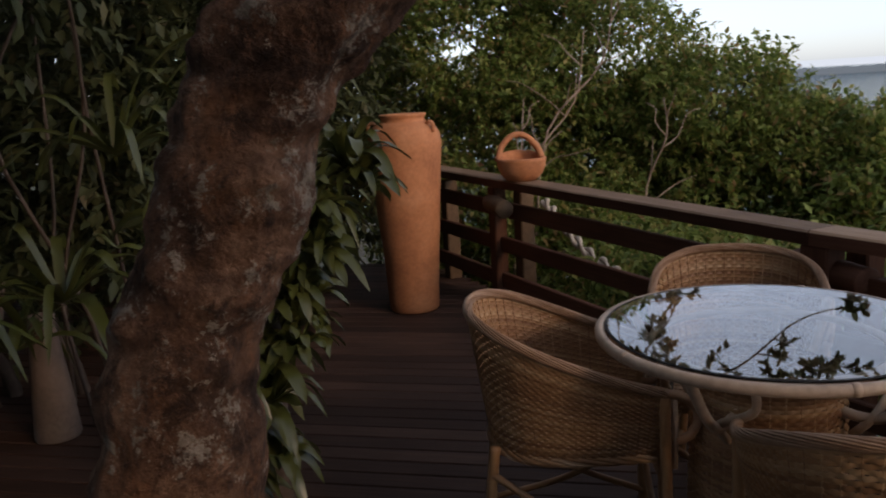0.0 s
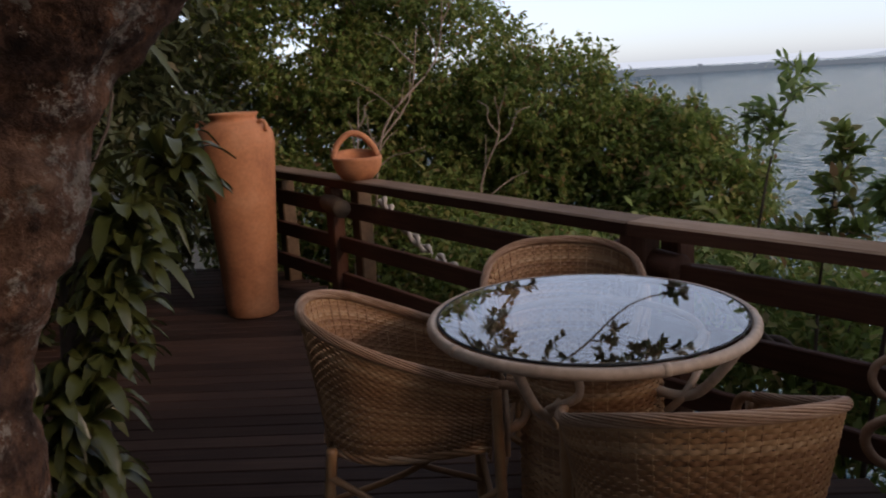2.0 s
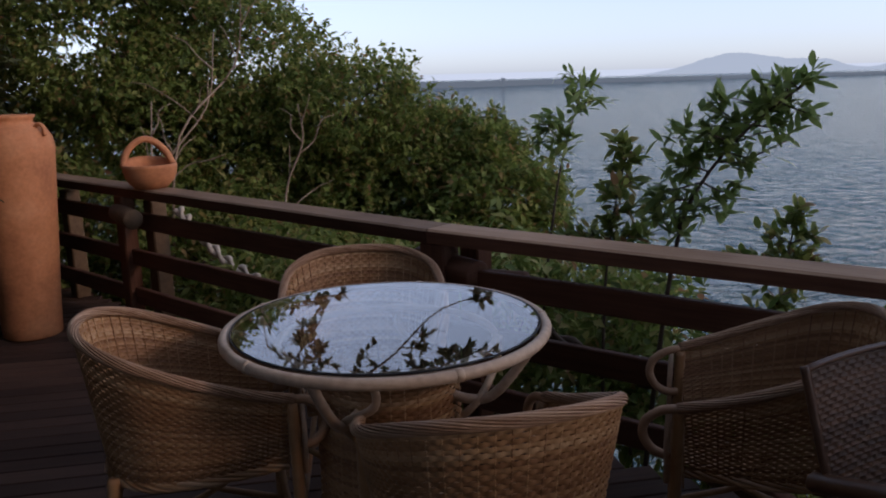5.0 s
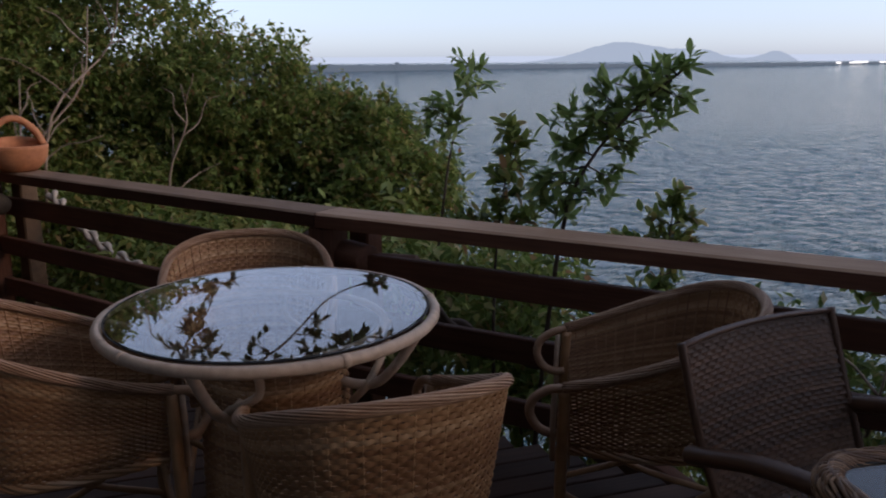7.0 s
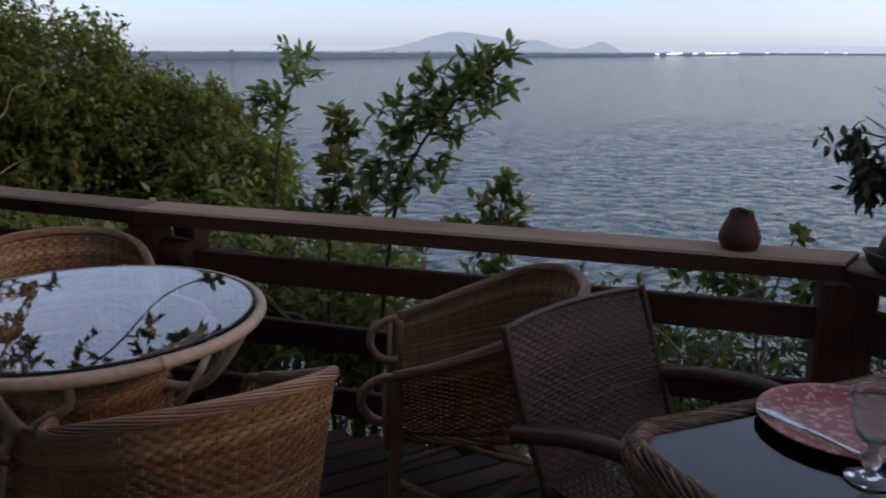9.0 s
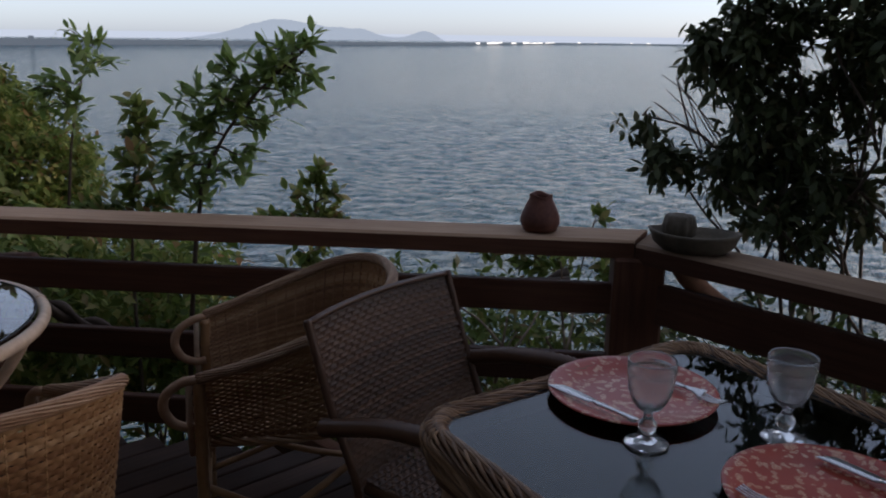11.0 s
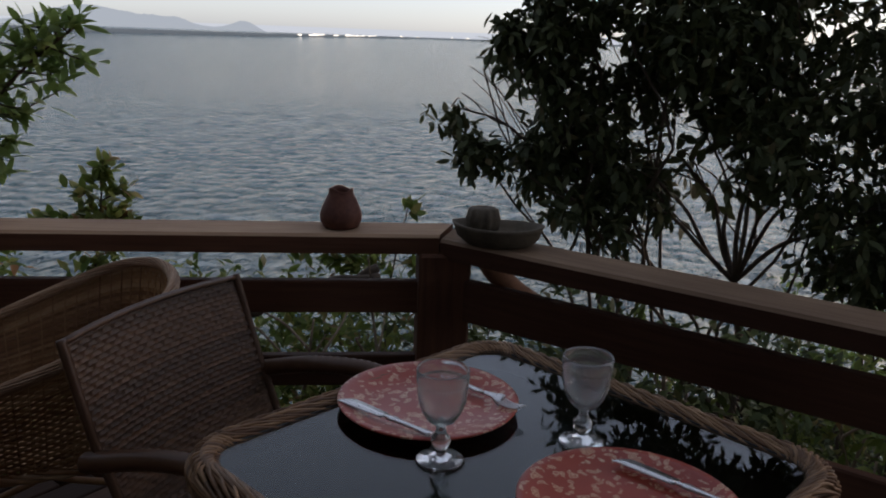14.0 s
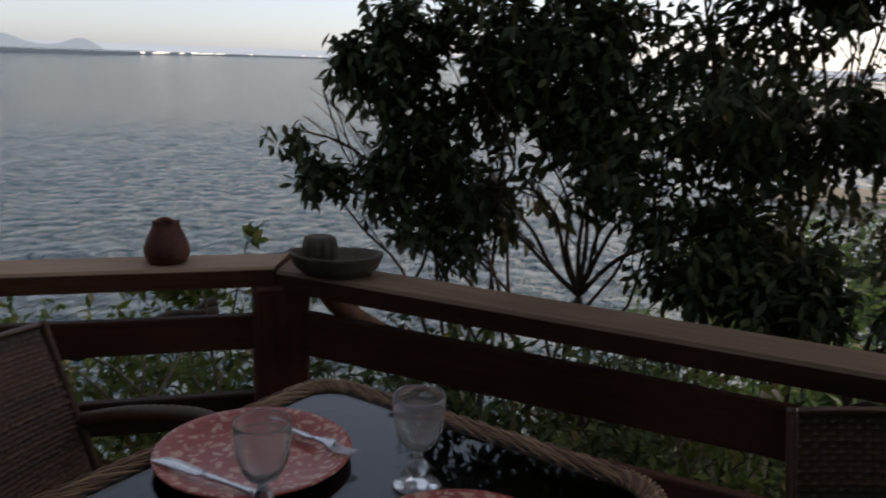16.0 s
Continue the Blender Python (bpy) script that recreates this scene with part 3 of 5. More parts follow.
def tree(name, root, blobs, sprays, per, length, width, material, label, category, seed, stem_r=0.05, group="", stems=1, wood_mat=None, hang=0.2, hollow=0.55, spread=0.7, limbs=True, gap=-0.36, oval=False):
    rng = np.random.default_rng(seed)
    ob = thing(name, pose(*root), label, category, group)
    loc = [(x - root[0], y - root[1], z - root[2], a, b, c) for x, y, z, a, b, c in blobs]
    wood_mat = wood_mat or TWIG
    mid = np.mean([q[:3] for q in loc], 0)
    forks = []
    for s in range(stems):
        top = Vector(mid * np.array([0.6, 0.6, 0.55])) + Vector((rng.normal() * 0.25 * (stems > 1), rng.normal() * 0.25 * (stems > 1), 0))
        g = Geo()
        pts = spline(wander(rng, (0.08 * s, 0.05 * s, 0), top, 4, 0.15), 4)
        g.tube(pts, [stem_r * (1 - 0.5 * i / len(pts)) for i in range(len(pts))], 8)
        g.to("trunk", wood_mat, ob)
        forks.append(top)
    if limbs:
        for i, q in enumerate(loc):
            g = Geo()
            f = forks[i % stems]
            tip = Vector(q[:3])
            pts = spline(wander(rng, f, tip, 4, 0.2), 3)
            g.tube(pts, [stem_r * (0.5 - 0.34 * k / len(pts)) for k in range(len(pts))], 6)
            for _ in range(5):
                e = tip + Vector(rng.normal(size=3)).normalized() * (0.4 * Vector(q[3:]).length)
                st = pts[int(rng.integers(len(pts) // 2, len(pts)))]
                p2 = spline(wander(rng, st, e, 3, 0.25), 3)
                g.tube(p2, [stem_r * (0.2 - 0.13 * k / len(p2)) for k in range(len(p2))], 5)
            g.to("limb", wood_mat, ob)
    V, F = crown(rng, loc, sprays, per, length, width, hang, hollow, spread, gap, oval)
    mesh_np("crown", V, F, material, ob, "")
    return ob


def gz(x, y):
    return drop(x, y) - 0.05


# the wooded bank beyond the rail
tree("bank_tree", (-2.6, 8.2, gz(-2.6, 8.2)), [(-1.2, 7.9, 2.75, 0.9, 0.7, 0.6), (-2.9, 7.6, 1.6, 1.2, 1.0, 1.5), (-1.9, 7.6, 2.4, 1.2, 0.9, 1.0), (-3.4, 7.0, 2.7, 1.3, 1.0, 1.0), (-1.6, 7.8, 0.9, 1.0, 0.8, 1.0), (-0.4, 8.2, 2.6, 0.9, 0.6, 0.6), (0.2, 8.4, 2.2, 0.7, 0.5, 0.5), (-2.4, 7.6, 3.0, 0.9, 0.7, 0.7)], 14000, 6, 0.068, 0.034, LEAF, "dense dark green tree on the bank behind the railing", "tree", 11, 0.09)
tree("bank_tree", (-0.2, 8.3, gz(-0.2, 8.3)), [(-0.5, 7.7, 1.75, 1.0, 0.9, 0.8), (0.5, 7.8, 1.5, 1.0, 0.9, 0.75), (-0.2, 7.5, 0.7, 1.2, 0.8, 0.9), (0.9, 7.6, 0.6, 1.0, 0.8, 0.8)], 11000, 6, 0.068, 0.034, LEAF, "bushy green tree with yellowing tips on the bank", "tree", 12, 0.08)
tree("bank_tree", (1.7, 7.7, gz(1.7, 7.7)), [(1.55, 7.3, 1.12, 0.75, 0.8, 0.52), (2.1, 7.0, 0.75, 0.62, 0.7, 0.5), (2.45, 6.7, 0.72, 0.45, 0.5, 0.42), (1.6, 7.1, 0.2, 0.9, 0.8, 0.7), (0.9, 7.2, 0.0, 0.9, 0.8, 0.8)], 9600, 6, 0.068, 0.034, LEAF, "rounded green bush with small pointed leaves on the bank", "tree", 13, 0.06)
for k, (x, y, top, w) in enumerate(((8.6, -0.2, 0.05, 0.9), (9.4, -1.5, 0.35, 1.1), (7.4, -1.3, -0.2, 0.8), (7.0, 0.7, -0.75, 0.7), (11.0, -2.6, 0.6, 1.3), (6.4, -2.2, 0.3, 0.9), (6.3, -0.3, -0.6, 0.7), (5.2, 0.4, -0.5, 0.6), (4.6, -0.9, -0.3, 0.6), (4.3, 1.3, -0.3, 0.5))):
    tree("slope_tree", (x, y, gz(x, y)), [(x, y, top - 0.6, w, w, 0.6), (x + 0.4, y + 0.5, top - 1.3, w, w, 0.7), (x - 0.3, y - 0.6, top - 1.0, w, w, 0.6)], 620, 6, 0.13, 0.06, LEAF_DARK if k % 2 else LEAF_SAP, "dim green tree on the slope below the terrace", "tree", 240 + k, 0.04, "trees on the slope", hollow=0.2)
HEDGE = "yellow-green shrub close outside the railing"
for k, (x, y, top, w) in enumerate(((0.75, 5.1, 0.55, 0.5), (1.35, 4.4, 0.62, 0.5), (1.75, 3.75, 0.72, 0.45), (2.15, 3.4, 0.55, 0.42), (2.45, 2.9, 0.42, 0.42), (2.8, 2.45, 0.45, 0.4), (3.0, 2.0, 0.5, 0.4), (3.25, 1.55, 0.35, 0.4), (3.35, 0.95, 0.4, 0.4), (3.5, 0.3, 0.3, 0.45), (3.4, -0.4, 0.3, 0.45), (3.5, -1.1, 0.3, 0.5), (2.5, 4.3, 0.45, 0.5), (3.2, 3.4, 0.1, 0.5), (3.1, 0.95, 0.6, 0.3), (3.15, 0.5, 0.58, 0.32), (3.1, 0.05, 0.55, 0.3), (3.15, -0.4, 0.5, 0.32), (3.0, 1.4, 0.5, 0.28))):
    tree("hedge_shrub", (x, y, gz(x, y)), [(x, y, top - 0.3, w, w, 0.3), (x + 0.15, y + 0.1, top - 0.8, w, w, 0.4), (x - 0.1, y - 0.12, top - 0.55, w * 0.8, w * 0.8, 0.3)], 470 if y > 1.6 else 250, 6, 0.085 if y > 2.7 else 0.065, 0.036 if y > 2.7 else 0.026, (LEAF_MID if k % 4 else LEAF) if y < 1.6 else LEAF_SHRUB if k % 3 else LEAF, HEDGE if y > 1.6 else "dim green shrub with bare twigs close outside the railing", "shrub", 200 + k, 0.018, "shrubs outside the railing", hollow=0.15)
tree("bank_tree", (2.6, 6.7, gz(2.6, 6.7)), [(2.55, 6.3, 0.42, 0.55, 0.6, 0.42), (2.25, 6.2, -0.1, 0.7, 0.6, 0.6), (2.0, 5.4, -0.35, 0.7, 0.6, 0.5)], 4600, 6, 0.075, 0.038, LEAF, "low leafy bush sloping towards the sea", "tree", 14, 0.05)
tree("bank_tree", (0.6, 6.2, gz(0.6, 6.2)), [(0.3, 6.3, 0.1, 0.7, 0.6, 0.6), (1.2, 5.6, -0.1, 0.7, 0.6, 0.5), (-0.5, 7.0, 0.2, 0.8, 0.6, 0.7), (1.6, 4.9, -0.2, 0.6, 0.6, 0.45)], 5200, 6, 0.075, 0.036, LEAF, "dark tangled bush close behind the railing", "tree", 15, 0.05)


def sapling(root, stem, r0, sprigs, length, width, label, seed, material=LEAF_SAP):
    """A thin stem through points, with leafy side sprigs (place on the stem 0..1, reach vector, leaves)."""
    rng = np.random.default_rng(seed)
    ob = thing("sapling", pose(*root), label, "sapling", "saplings outside the railing")
    R = Vector(root)
    pts = spline([Vector(p) - R for p in [root] + stem], 6)
    g = Geo()
    g.tube(pts, [r0 * (1 - 0.8 * i / len(pts)) for i in range(len(pts))], 7)
    g.to("trunk", TWIG, ob)
    B, W = [], []
    for f, reach, n in sprigs:
        tw = Geo()
        p = pts[min(len(pts) - 1, int(f * (len(pts) - 1)))]
        q = p + Vector(reach)
        path = spline([p, p.lerp(q, 0.5) + Vector(rng.normal(size=3)) * 0.02, q], 5)
        tw.tube(path, [r0 * (0.35 - 0.2 * i / len(path)) for i in range(len(path))], 5)
        for k in range(int(n * 1.4)):
            i = rng.integers(len(path) // 4, len(path))
            B.append(np.array(path[i]) + rng.normal(size=3) * 0.016)
            d = np.array((q - p).normalized())
            W.append(d * 0.5 + rng.normal(size=3) * 0.65 + [0, 0, 0.05])
        tw.to("branch", TWIG, ob)
    V, F = leaf_arrays(rng, np.array(B), np.array(W), length, width, True)
    mesh_np("leaves", V, F, material, ob)
    return ob


def sprigs_up(rng, f0, f1, n, reach, leaves, droop=0.0):
    return [(f0 + (f1 - f0) * i / max(1, n - 1), (rng.normal() * reach, rng.normal() * reach, reach * (0.55 - droop + 0.5 * rng.random())), leaves) for i in range(n)]


sr = np.random.default_rng(3)
sapling((1.8, 2.78, gz(1.8, 2.78)), [(1.82, 2.69, 0.1), (1.86, 2.62, 0.78), (1.92, 2.56, 1.03), (2.04, 2.46, 1.23), (2.18, 2.37, 1.37)], 0.012,
        sprigs_up(sr, 0.7, 0.99, 16, 0.06, 13, 0.25) + [(0.84, (-0.16, 0.08, 0.06), 26), (0.8, (-0.2, 0.1, 0.0), 28), (0.76, (-0.18, 0.1, 0.02), 24), (0.72, (-0.12, 0.08, -0.02), 22), (0.9, (0.1, -0.07, -0.05), 16), (0.68, (0.08, -0.05, 0.0), 18), (0.64, (-0.1, 0.07, 0.0), 24), (0.6, (-0.12, 0.08, -0.03), 26), (0.6, (0.08, -0.05, -0.02), 22), (0.55, (-0.12, 0.08, 0.02), 28), (0.52, (0.09, -0.06, 0.0), 24), (0.48, (-0.1, 0.07, 0.04), 28), (0.45, (0.0, 0.0, 0.08), 24)],
        0.078, 0.025, "slim leaning sapling with pointed green leaves outside the railing", 21)
sapling((1.76, 3.66, gz(1.76, 3.66)), [(1.78, 3.62, 0.2), (1.82, 3.58, 0.8), (1.86, 3.54, 1.1), (1.93, 3.5, 1.38)], 0.01, sprigs_up(sr, 0.72, 1.0, 10, 0.065, 13, 0.1) + [(0.8, (-0.14, 0.06, 0.0), 18), (0.75, (-0.1, 0.08, 0.0), 18)], 0.075, 0.024, "thin upright shoot with sparse green leaves", 22)
sapling((1.85, 3.1, gz(1.85, 3.1)), [(1.83, 3.1, 0.3), (1.85, 3.08, 0.78), (1.89, 3.05, 1.08)], 0.01, sprigs_up(sr, 0.6, 1.0, 11, 0.06, 20, 0.1) + [(0.6, (-0.15, 0.1, 0.08), 34), (0.6, (0.12, -0.09, 0.1), 34), (0.66, (-0.1, 0.12, 0.0), 30)], 0.075, 0.03, "short leafy shoot beside the leaning sapling", 23, LEAF)
sapling((2.62, 3.12, gz(2.62, 3.12)), [(2.64, 3.08, 0.1), (2.67, 3.04, 0.42), (2.7, 3.0, 0.78)], 0.011, sprigs_up(sr, 0.7, 1.0, 11, 0.055, 26, 0.1) + [(0.8, (-0.17, 0.14, 0.02), 60), (0.8, (0.1, -0.09, 0.02), 40), (0.7, (0.04, -0.04, -0.08), 50)], 0.062, 0.032, "bushy sapling with rounded dark leaves above the rail", 24, LEAF)
sapling((3.42, 2.1, gz(3.42, 2.1)), [(3.44, 2.08, 0.0), (3.46, 2.05, 0.4), (3.48, 2.0, 0.64)], 0.009, [(0.98, (0.02, -0.02, 0.05), 12), (0.8, (0.1, -0.12, -0.05), 40), (0.7, (-0.15, 0.2, 0), 60), (0.75, (-0.3, 0.36, 0.02), 70), (0.7, (0.2, -0.2, -0.05), 60)], 0.07, 0.036, "low leafy sapling just showing over the rail", 25, LEAF)

# dark trees on the sea side
def drawn_in(blobs, k=0.8, eye=(0.45, 0.06, 1.4)):
    """The clumps drawn in towards the terrace, smaller by the same share."""
    return [tuple(e + (v - e) * k for v, e in zip(q[:3], eye)) + tuple(v * k for v in q[3:]) for q in blobs]


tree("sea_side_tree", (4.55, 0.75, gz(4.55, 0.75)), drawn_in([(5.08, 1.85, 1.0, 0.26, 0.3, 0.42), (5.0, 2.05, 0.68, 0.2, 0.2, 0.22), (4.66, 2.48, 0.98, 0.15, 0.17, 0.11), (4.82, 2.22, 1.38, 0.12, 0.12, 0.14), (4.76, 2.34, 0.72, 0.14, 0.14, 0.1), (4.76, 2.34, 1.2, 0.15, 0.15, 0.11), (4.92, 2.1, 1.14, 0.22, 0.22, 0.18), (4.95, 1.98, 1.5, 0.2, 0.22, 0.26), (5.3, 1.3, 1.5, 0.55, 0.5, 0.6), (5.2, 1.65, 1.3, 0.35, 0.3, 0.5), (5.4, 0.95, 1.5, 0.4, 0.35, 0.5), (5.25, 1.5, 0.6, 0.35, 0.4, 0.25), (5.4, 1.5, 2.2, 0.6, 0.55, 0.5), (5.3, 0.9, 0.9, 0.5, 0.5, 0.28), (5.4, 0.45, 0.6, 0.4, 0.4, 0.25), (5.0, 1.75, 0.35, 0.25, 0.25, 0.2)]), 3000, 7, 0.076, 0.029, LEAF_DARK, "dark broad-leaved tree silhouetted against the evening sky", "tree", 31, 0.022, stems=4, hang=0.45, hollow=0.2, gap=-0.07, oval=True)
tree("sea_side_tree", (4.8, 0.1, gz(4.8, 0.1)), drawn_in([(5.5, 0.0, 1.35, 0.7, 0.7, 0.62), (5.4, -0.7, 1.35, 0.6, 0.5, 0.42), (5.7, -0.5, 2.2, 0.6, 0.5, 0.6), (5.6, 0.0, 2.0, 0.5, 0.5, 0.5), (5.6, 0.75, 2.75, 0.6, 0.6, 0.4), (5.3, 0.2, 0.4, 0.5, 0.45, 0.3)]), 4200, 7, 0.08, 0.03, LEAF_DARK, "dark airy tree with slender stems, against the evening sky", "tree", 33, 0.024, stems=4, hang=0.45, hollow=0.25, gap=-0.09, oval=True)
# the last clump is out of view, added to keep sun off the chairs
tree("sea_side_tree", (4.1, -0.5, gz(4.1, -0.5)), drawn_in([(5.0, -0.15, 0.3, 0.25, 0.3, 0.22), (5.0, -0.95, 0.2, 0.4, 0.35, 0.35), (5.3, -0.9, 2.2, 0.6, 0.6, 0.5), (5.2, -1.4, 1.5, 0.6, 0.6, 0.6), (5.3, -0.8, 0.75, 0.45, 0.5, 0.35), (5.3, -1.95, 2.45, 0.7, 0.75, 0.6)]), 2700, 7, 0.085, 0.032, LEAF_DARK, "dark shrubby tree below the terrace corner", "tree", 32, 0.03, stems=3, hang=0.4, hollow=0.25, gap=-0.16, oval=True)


def many_stemmed(root, fork, tips, r, label):
    """A shrub of slender stems that fan out from one low fork, bare but for small leaf sprays at the tips."""
    rng = np.random.default_rng(71)
    ob = thing("sea_side_shrub", pose(*root), label, "shrub")
    R, f = Vector(root), Vector(fork) - Vector(root)
    Geo().tube(spline(wander(rng, (0, 0, 0), f, 4, 0.08), 4), [r * (1.5 - 0.5 * i / 16) for i in range(17)], 8).to("trunk", TWIG, ob)
    B, W = [], []
    for tip in tips:
        t = Vector(tip) - R
        g = Geo()
        pts = spline(wander(rng, f, t, 4, 0.16), 4)
        g.tube(pts, [r * (0.75 - 0.5 * i / len(pts)) for i in range(len(pts))], 7)
        for k in range(5):
            p = pts[int(rng.integers(5, len(pts)))]
            e = p + (t - f).normalized() * 0.2 + Vector(rng.normal(size=3)) * 0.1
            q = spline(wander(rng, p, e, 3, 0.2), 3)
            g.tube(q, [r * (0.3 - 0.018 * i) for i in range(len(q))], 5)
            for j in range(9):
                B.append(np.array(e) + rng.normal(size=3) * 0.04)
                W.append(np.array((e - p).normalized()) * 0.5 + rng.normal(size=3) * 0.7 + [0, 0, -0.4])
        g.to("limb", TWIG, ob)
    V, F = leaf_arrays(rng, np.array(B), np.array(W), 0.1, 0.042, True)
    mesh_np("leaves", V, F, LEAF_DARK, ob)


many_stemmed((4.4, 0.75, gz(4.4, 0.75)), (4.33, 0.76, 0.33), [(4.25, 1.31, 0.72), (4.28, 1.2, 0.81), (4.32, 1.08, 0.9), (4.36, 0.96, 0.96), (4.41, 0.83, 1.08), (4.41, 0.73, 1.12), (4.38, 0.45, 0.88), (4.35, 0.6, 0.8), (4.49, -0.07, 0.82)], 0.017, "slender grey stems fanning out from a low fork outside the railing")
tagged(Geo().box(pose(3.3, -0.05, -0.35, 2, 0, 10), 0.05, 0.05, 1.5, 0.006).to("stake", POLE), "pale weathered stake standing in the slope below the railing", "stake")
# shrubs clothing the slope below the rail
rng = np.random.default_rng(41)
Bs, Ws = [], []
for i in range(250):
    s, u = rng.uniform(0.35, 4.5), rng.uniform(-2.8, 4.5)
    x, y = 1.75 + 0.811 * s - 0.585 * u, 2.25 + 0.585 * s + 0.811 * u
    if x < 2.9 and y < 1.4:
        x = 2.9 + rng.random() * 1.5
    h = rng.uniform(0.2, 0.75) * (1.0 if u > 0.5 else 0.7)
    z = drop(x, y)
    n = 80
    d = rng.normal(size=(n, 3)) * [0.22, 0.22, 0.3 * h]
    Bs.append(np.array([x, y, z + h * 0.6]) + d)
    Ws.append(rng.normal(size=(n, 3)) * 0.7 + d * 2 + [0, 0, 0.4])
V, F = leaf_arrays(rng, np.concatenate(Bs), np.concatenate(Ws), 0.1, 0.04)
tagged(mesh_np("slope_shrubs", V, F, LEAF_SHRUB), "yellow-green low shrubs covering the slope", "shrubs", kind="stuff")
for i, (x, y, z, tx, ty, tz) in enumerate(((-0.05, 6.1, -0.6, 0.62, 6.0, 2.05), (-0.15, 6.2, -0.6, 0.42, 6.1, 1.75), (-0.1, 6.0, -0.6, -0.02, 5.95, 1.3), (0.75, 6.1, -0.5, 0.95, 6.0, 1.25), (2.75, 1.95, -0.7, 2.6, 1.8, 0.42), (2.9, 1.6, -0.7, 2.85, 1.75, 0.5), (3.05, 1.3, -0.8, 2.95, 1.5, 0.42), (2.5, 2.4, -0.6, 2.35, 2.25, 0.4), (3.1, 0.6, -0.8, 3.0, 0.7, 0.45), (3.2, 0.1, -0.8, 3.05, 0.2, 0.42))):
    rg = np.random.default_rng(60 + i)
    g = Geo()
    pts = spline(wander(rg, (x, y, z), (tx, ty, tz), 4, 0.12), 4)
    g.tube(pts, [0.013 * (1 - 0.75 * k / len(pts)) for k in range(len(pts))], 6)
    for k in range(5):
        p = pts[int(len(pts) * (0.45 + 0.1 * k))]
        q = p + Vector((rg.normal() * 0.16, rg.normal() * 0.1, 0.16 + 0.12 * rg.random()))
        g.tube(spline(wander(rg, p, q, 3, 0.2), 3), [0.006 - 0.0004 * j for j in range(10)], 5)
    tagged(g.to("dry_branch", DRYTWIG), "bare pale dry branch rising among the bushes", "branch", "dry branches")

# high limb that overhangs the bank, above the terrace's view
tree("tall_bank_tree", (-1.2, 10.2, gz(-1.2, 10.2)), [(-2.6, 10.4, 4.0, 1.2, 0.8, 0.8), (-1.8, 10.2, 4.6, 0.9, 0.6, 0.5)], 700, 6, 0.12, 0.05, LEAF_DARK, "tall tree behind the bank with long limbs", "tree", 16, 0.11)
rg = np.random.default_rng(77)
limb_t = thing("overhanging_limb", pose(-0.4, 9.7, 3.3), "leafy limb hanging out high over the bank", "branch")
limb = Geo()
B, W = [], []
main = spline([(0, 0, 0), (1.2, -0.5, 0.55), (2.4, -0.8, 0.1), (3.1, -1.0, -0.55), (3.75, -1.1, -0.75)], 8)
twigs = [main, spline([main[6], (0.6, -0.6, 0.2), (0.9, -0.7, -0.35), (1.05, -0.7, -0.6)], 6), spline([main[16], (2.2, -0.9, 0.3), (2.9, -1.0, 0.2), (3.4, -1.1, -0.1)], 6), spline([main[12], (1.5, -0.7, 0.0), (1.8, -0.75, -0.5), (1.9, -0.8, -0.8)], 6)]
for tw in twigs[1:]:
    limb.tube(tw, [0.014 * (1 - 0.7 * k / len(tw)) for k in range(len(tw))], 6)
limb.tube(main, [0.022 * (1 - 0.8 * k / len(main)) for k in range(len(main))], 7)
for k in range(48):
    src = twigs[k % 4]
    p = src[int(rg.integers(5, len(src)))]
    q = p + Vector((rg.normal() * 0.26, rg.normal() * 0.2, rg.normal() * 0.14 - 0.06))
    path = spline(wander(rg, p, q, 3, 0.2), 3)
    limb.tube(path, [0.009 - 0.0006 * j for j in range(len(path))], 5)
    for j in range(22):
        B.append(np.array(path[int(rg.integers(2, len(path)))]))
        W.append(np.array((q - p).normalized()) * 0.6 + rg.normal(size=3) * 0.7)
limb.to("branch", TWIG, limb_t)
V, F = leaf_arrays(rg, np.array(B), np.array(W), 0.13, 0.058, True)
mesh_np("leaves", V, F, LEAF_DARK, limb_t)


# ---- leaning tree by the terrace ----
lean = thing("leaning_tree", pose(-0.34, 0.62, -0.95), "thick leaning tree trunk with lichen-spotted bark", "tree")
path = spline([(0.02, -0.02, 0), (0.038, 0.0, 1.0), (0.108, 0.06, 2.04), (0.172, 0.08, 2.26), (0.215, 0.1, 2.38), (0.27, 0.12, 2.48), (0.5, 0.2, 2.78), (0.8, 0.3, 3.2), (1.1, 0.35, 3.9)], 10)
rad = []
for p in path:
    z = p.z
    rad.append(0.073 + 0.012 * math.exp(-((z - 1.95) / 0.15) ** 2) - 0.016 * math.exp(-((z - 2.24) / 0.13) ** 2) + 0.06 * math.exp(-z / 0.5))
g = Geo()
SIDES = 56
fine = []
for i in range(len(path) - 1):
    for k in range(3):
        t = k / 3
        fine.append((path[i].lerp(path[i + 1], t), rad[i] * (1 - t) + rad[i + 1] * t))
g.tube([p for p, r in fine], [r for p, r in fine], SIDES)
for i, vv in enumerate(g.v):
    c = fine[min(len(fine) - 1, i // SIDES)][0]
    d = (vv - c)
    if d.length > 1e-4:
        dn = d.normalized()
        h = 0.016 * noise.noise(vv * 7.0) + 0.01 * noise.noise(vv * 19.0) + 0.006 * noise.noise(vv * 45.0) + 0.006 * noise.noise((vv.x * 9, vv.y * 9, vv.z * 60))
        g.v[i] = vv + dn * h
g.to("trunk", BARK, lean)
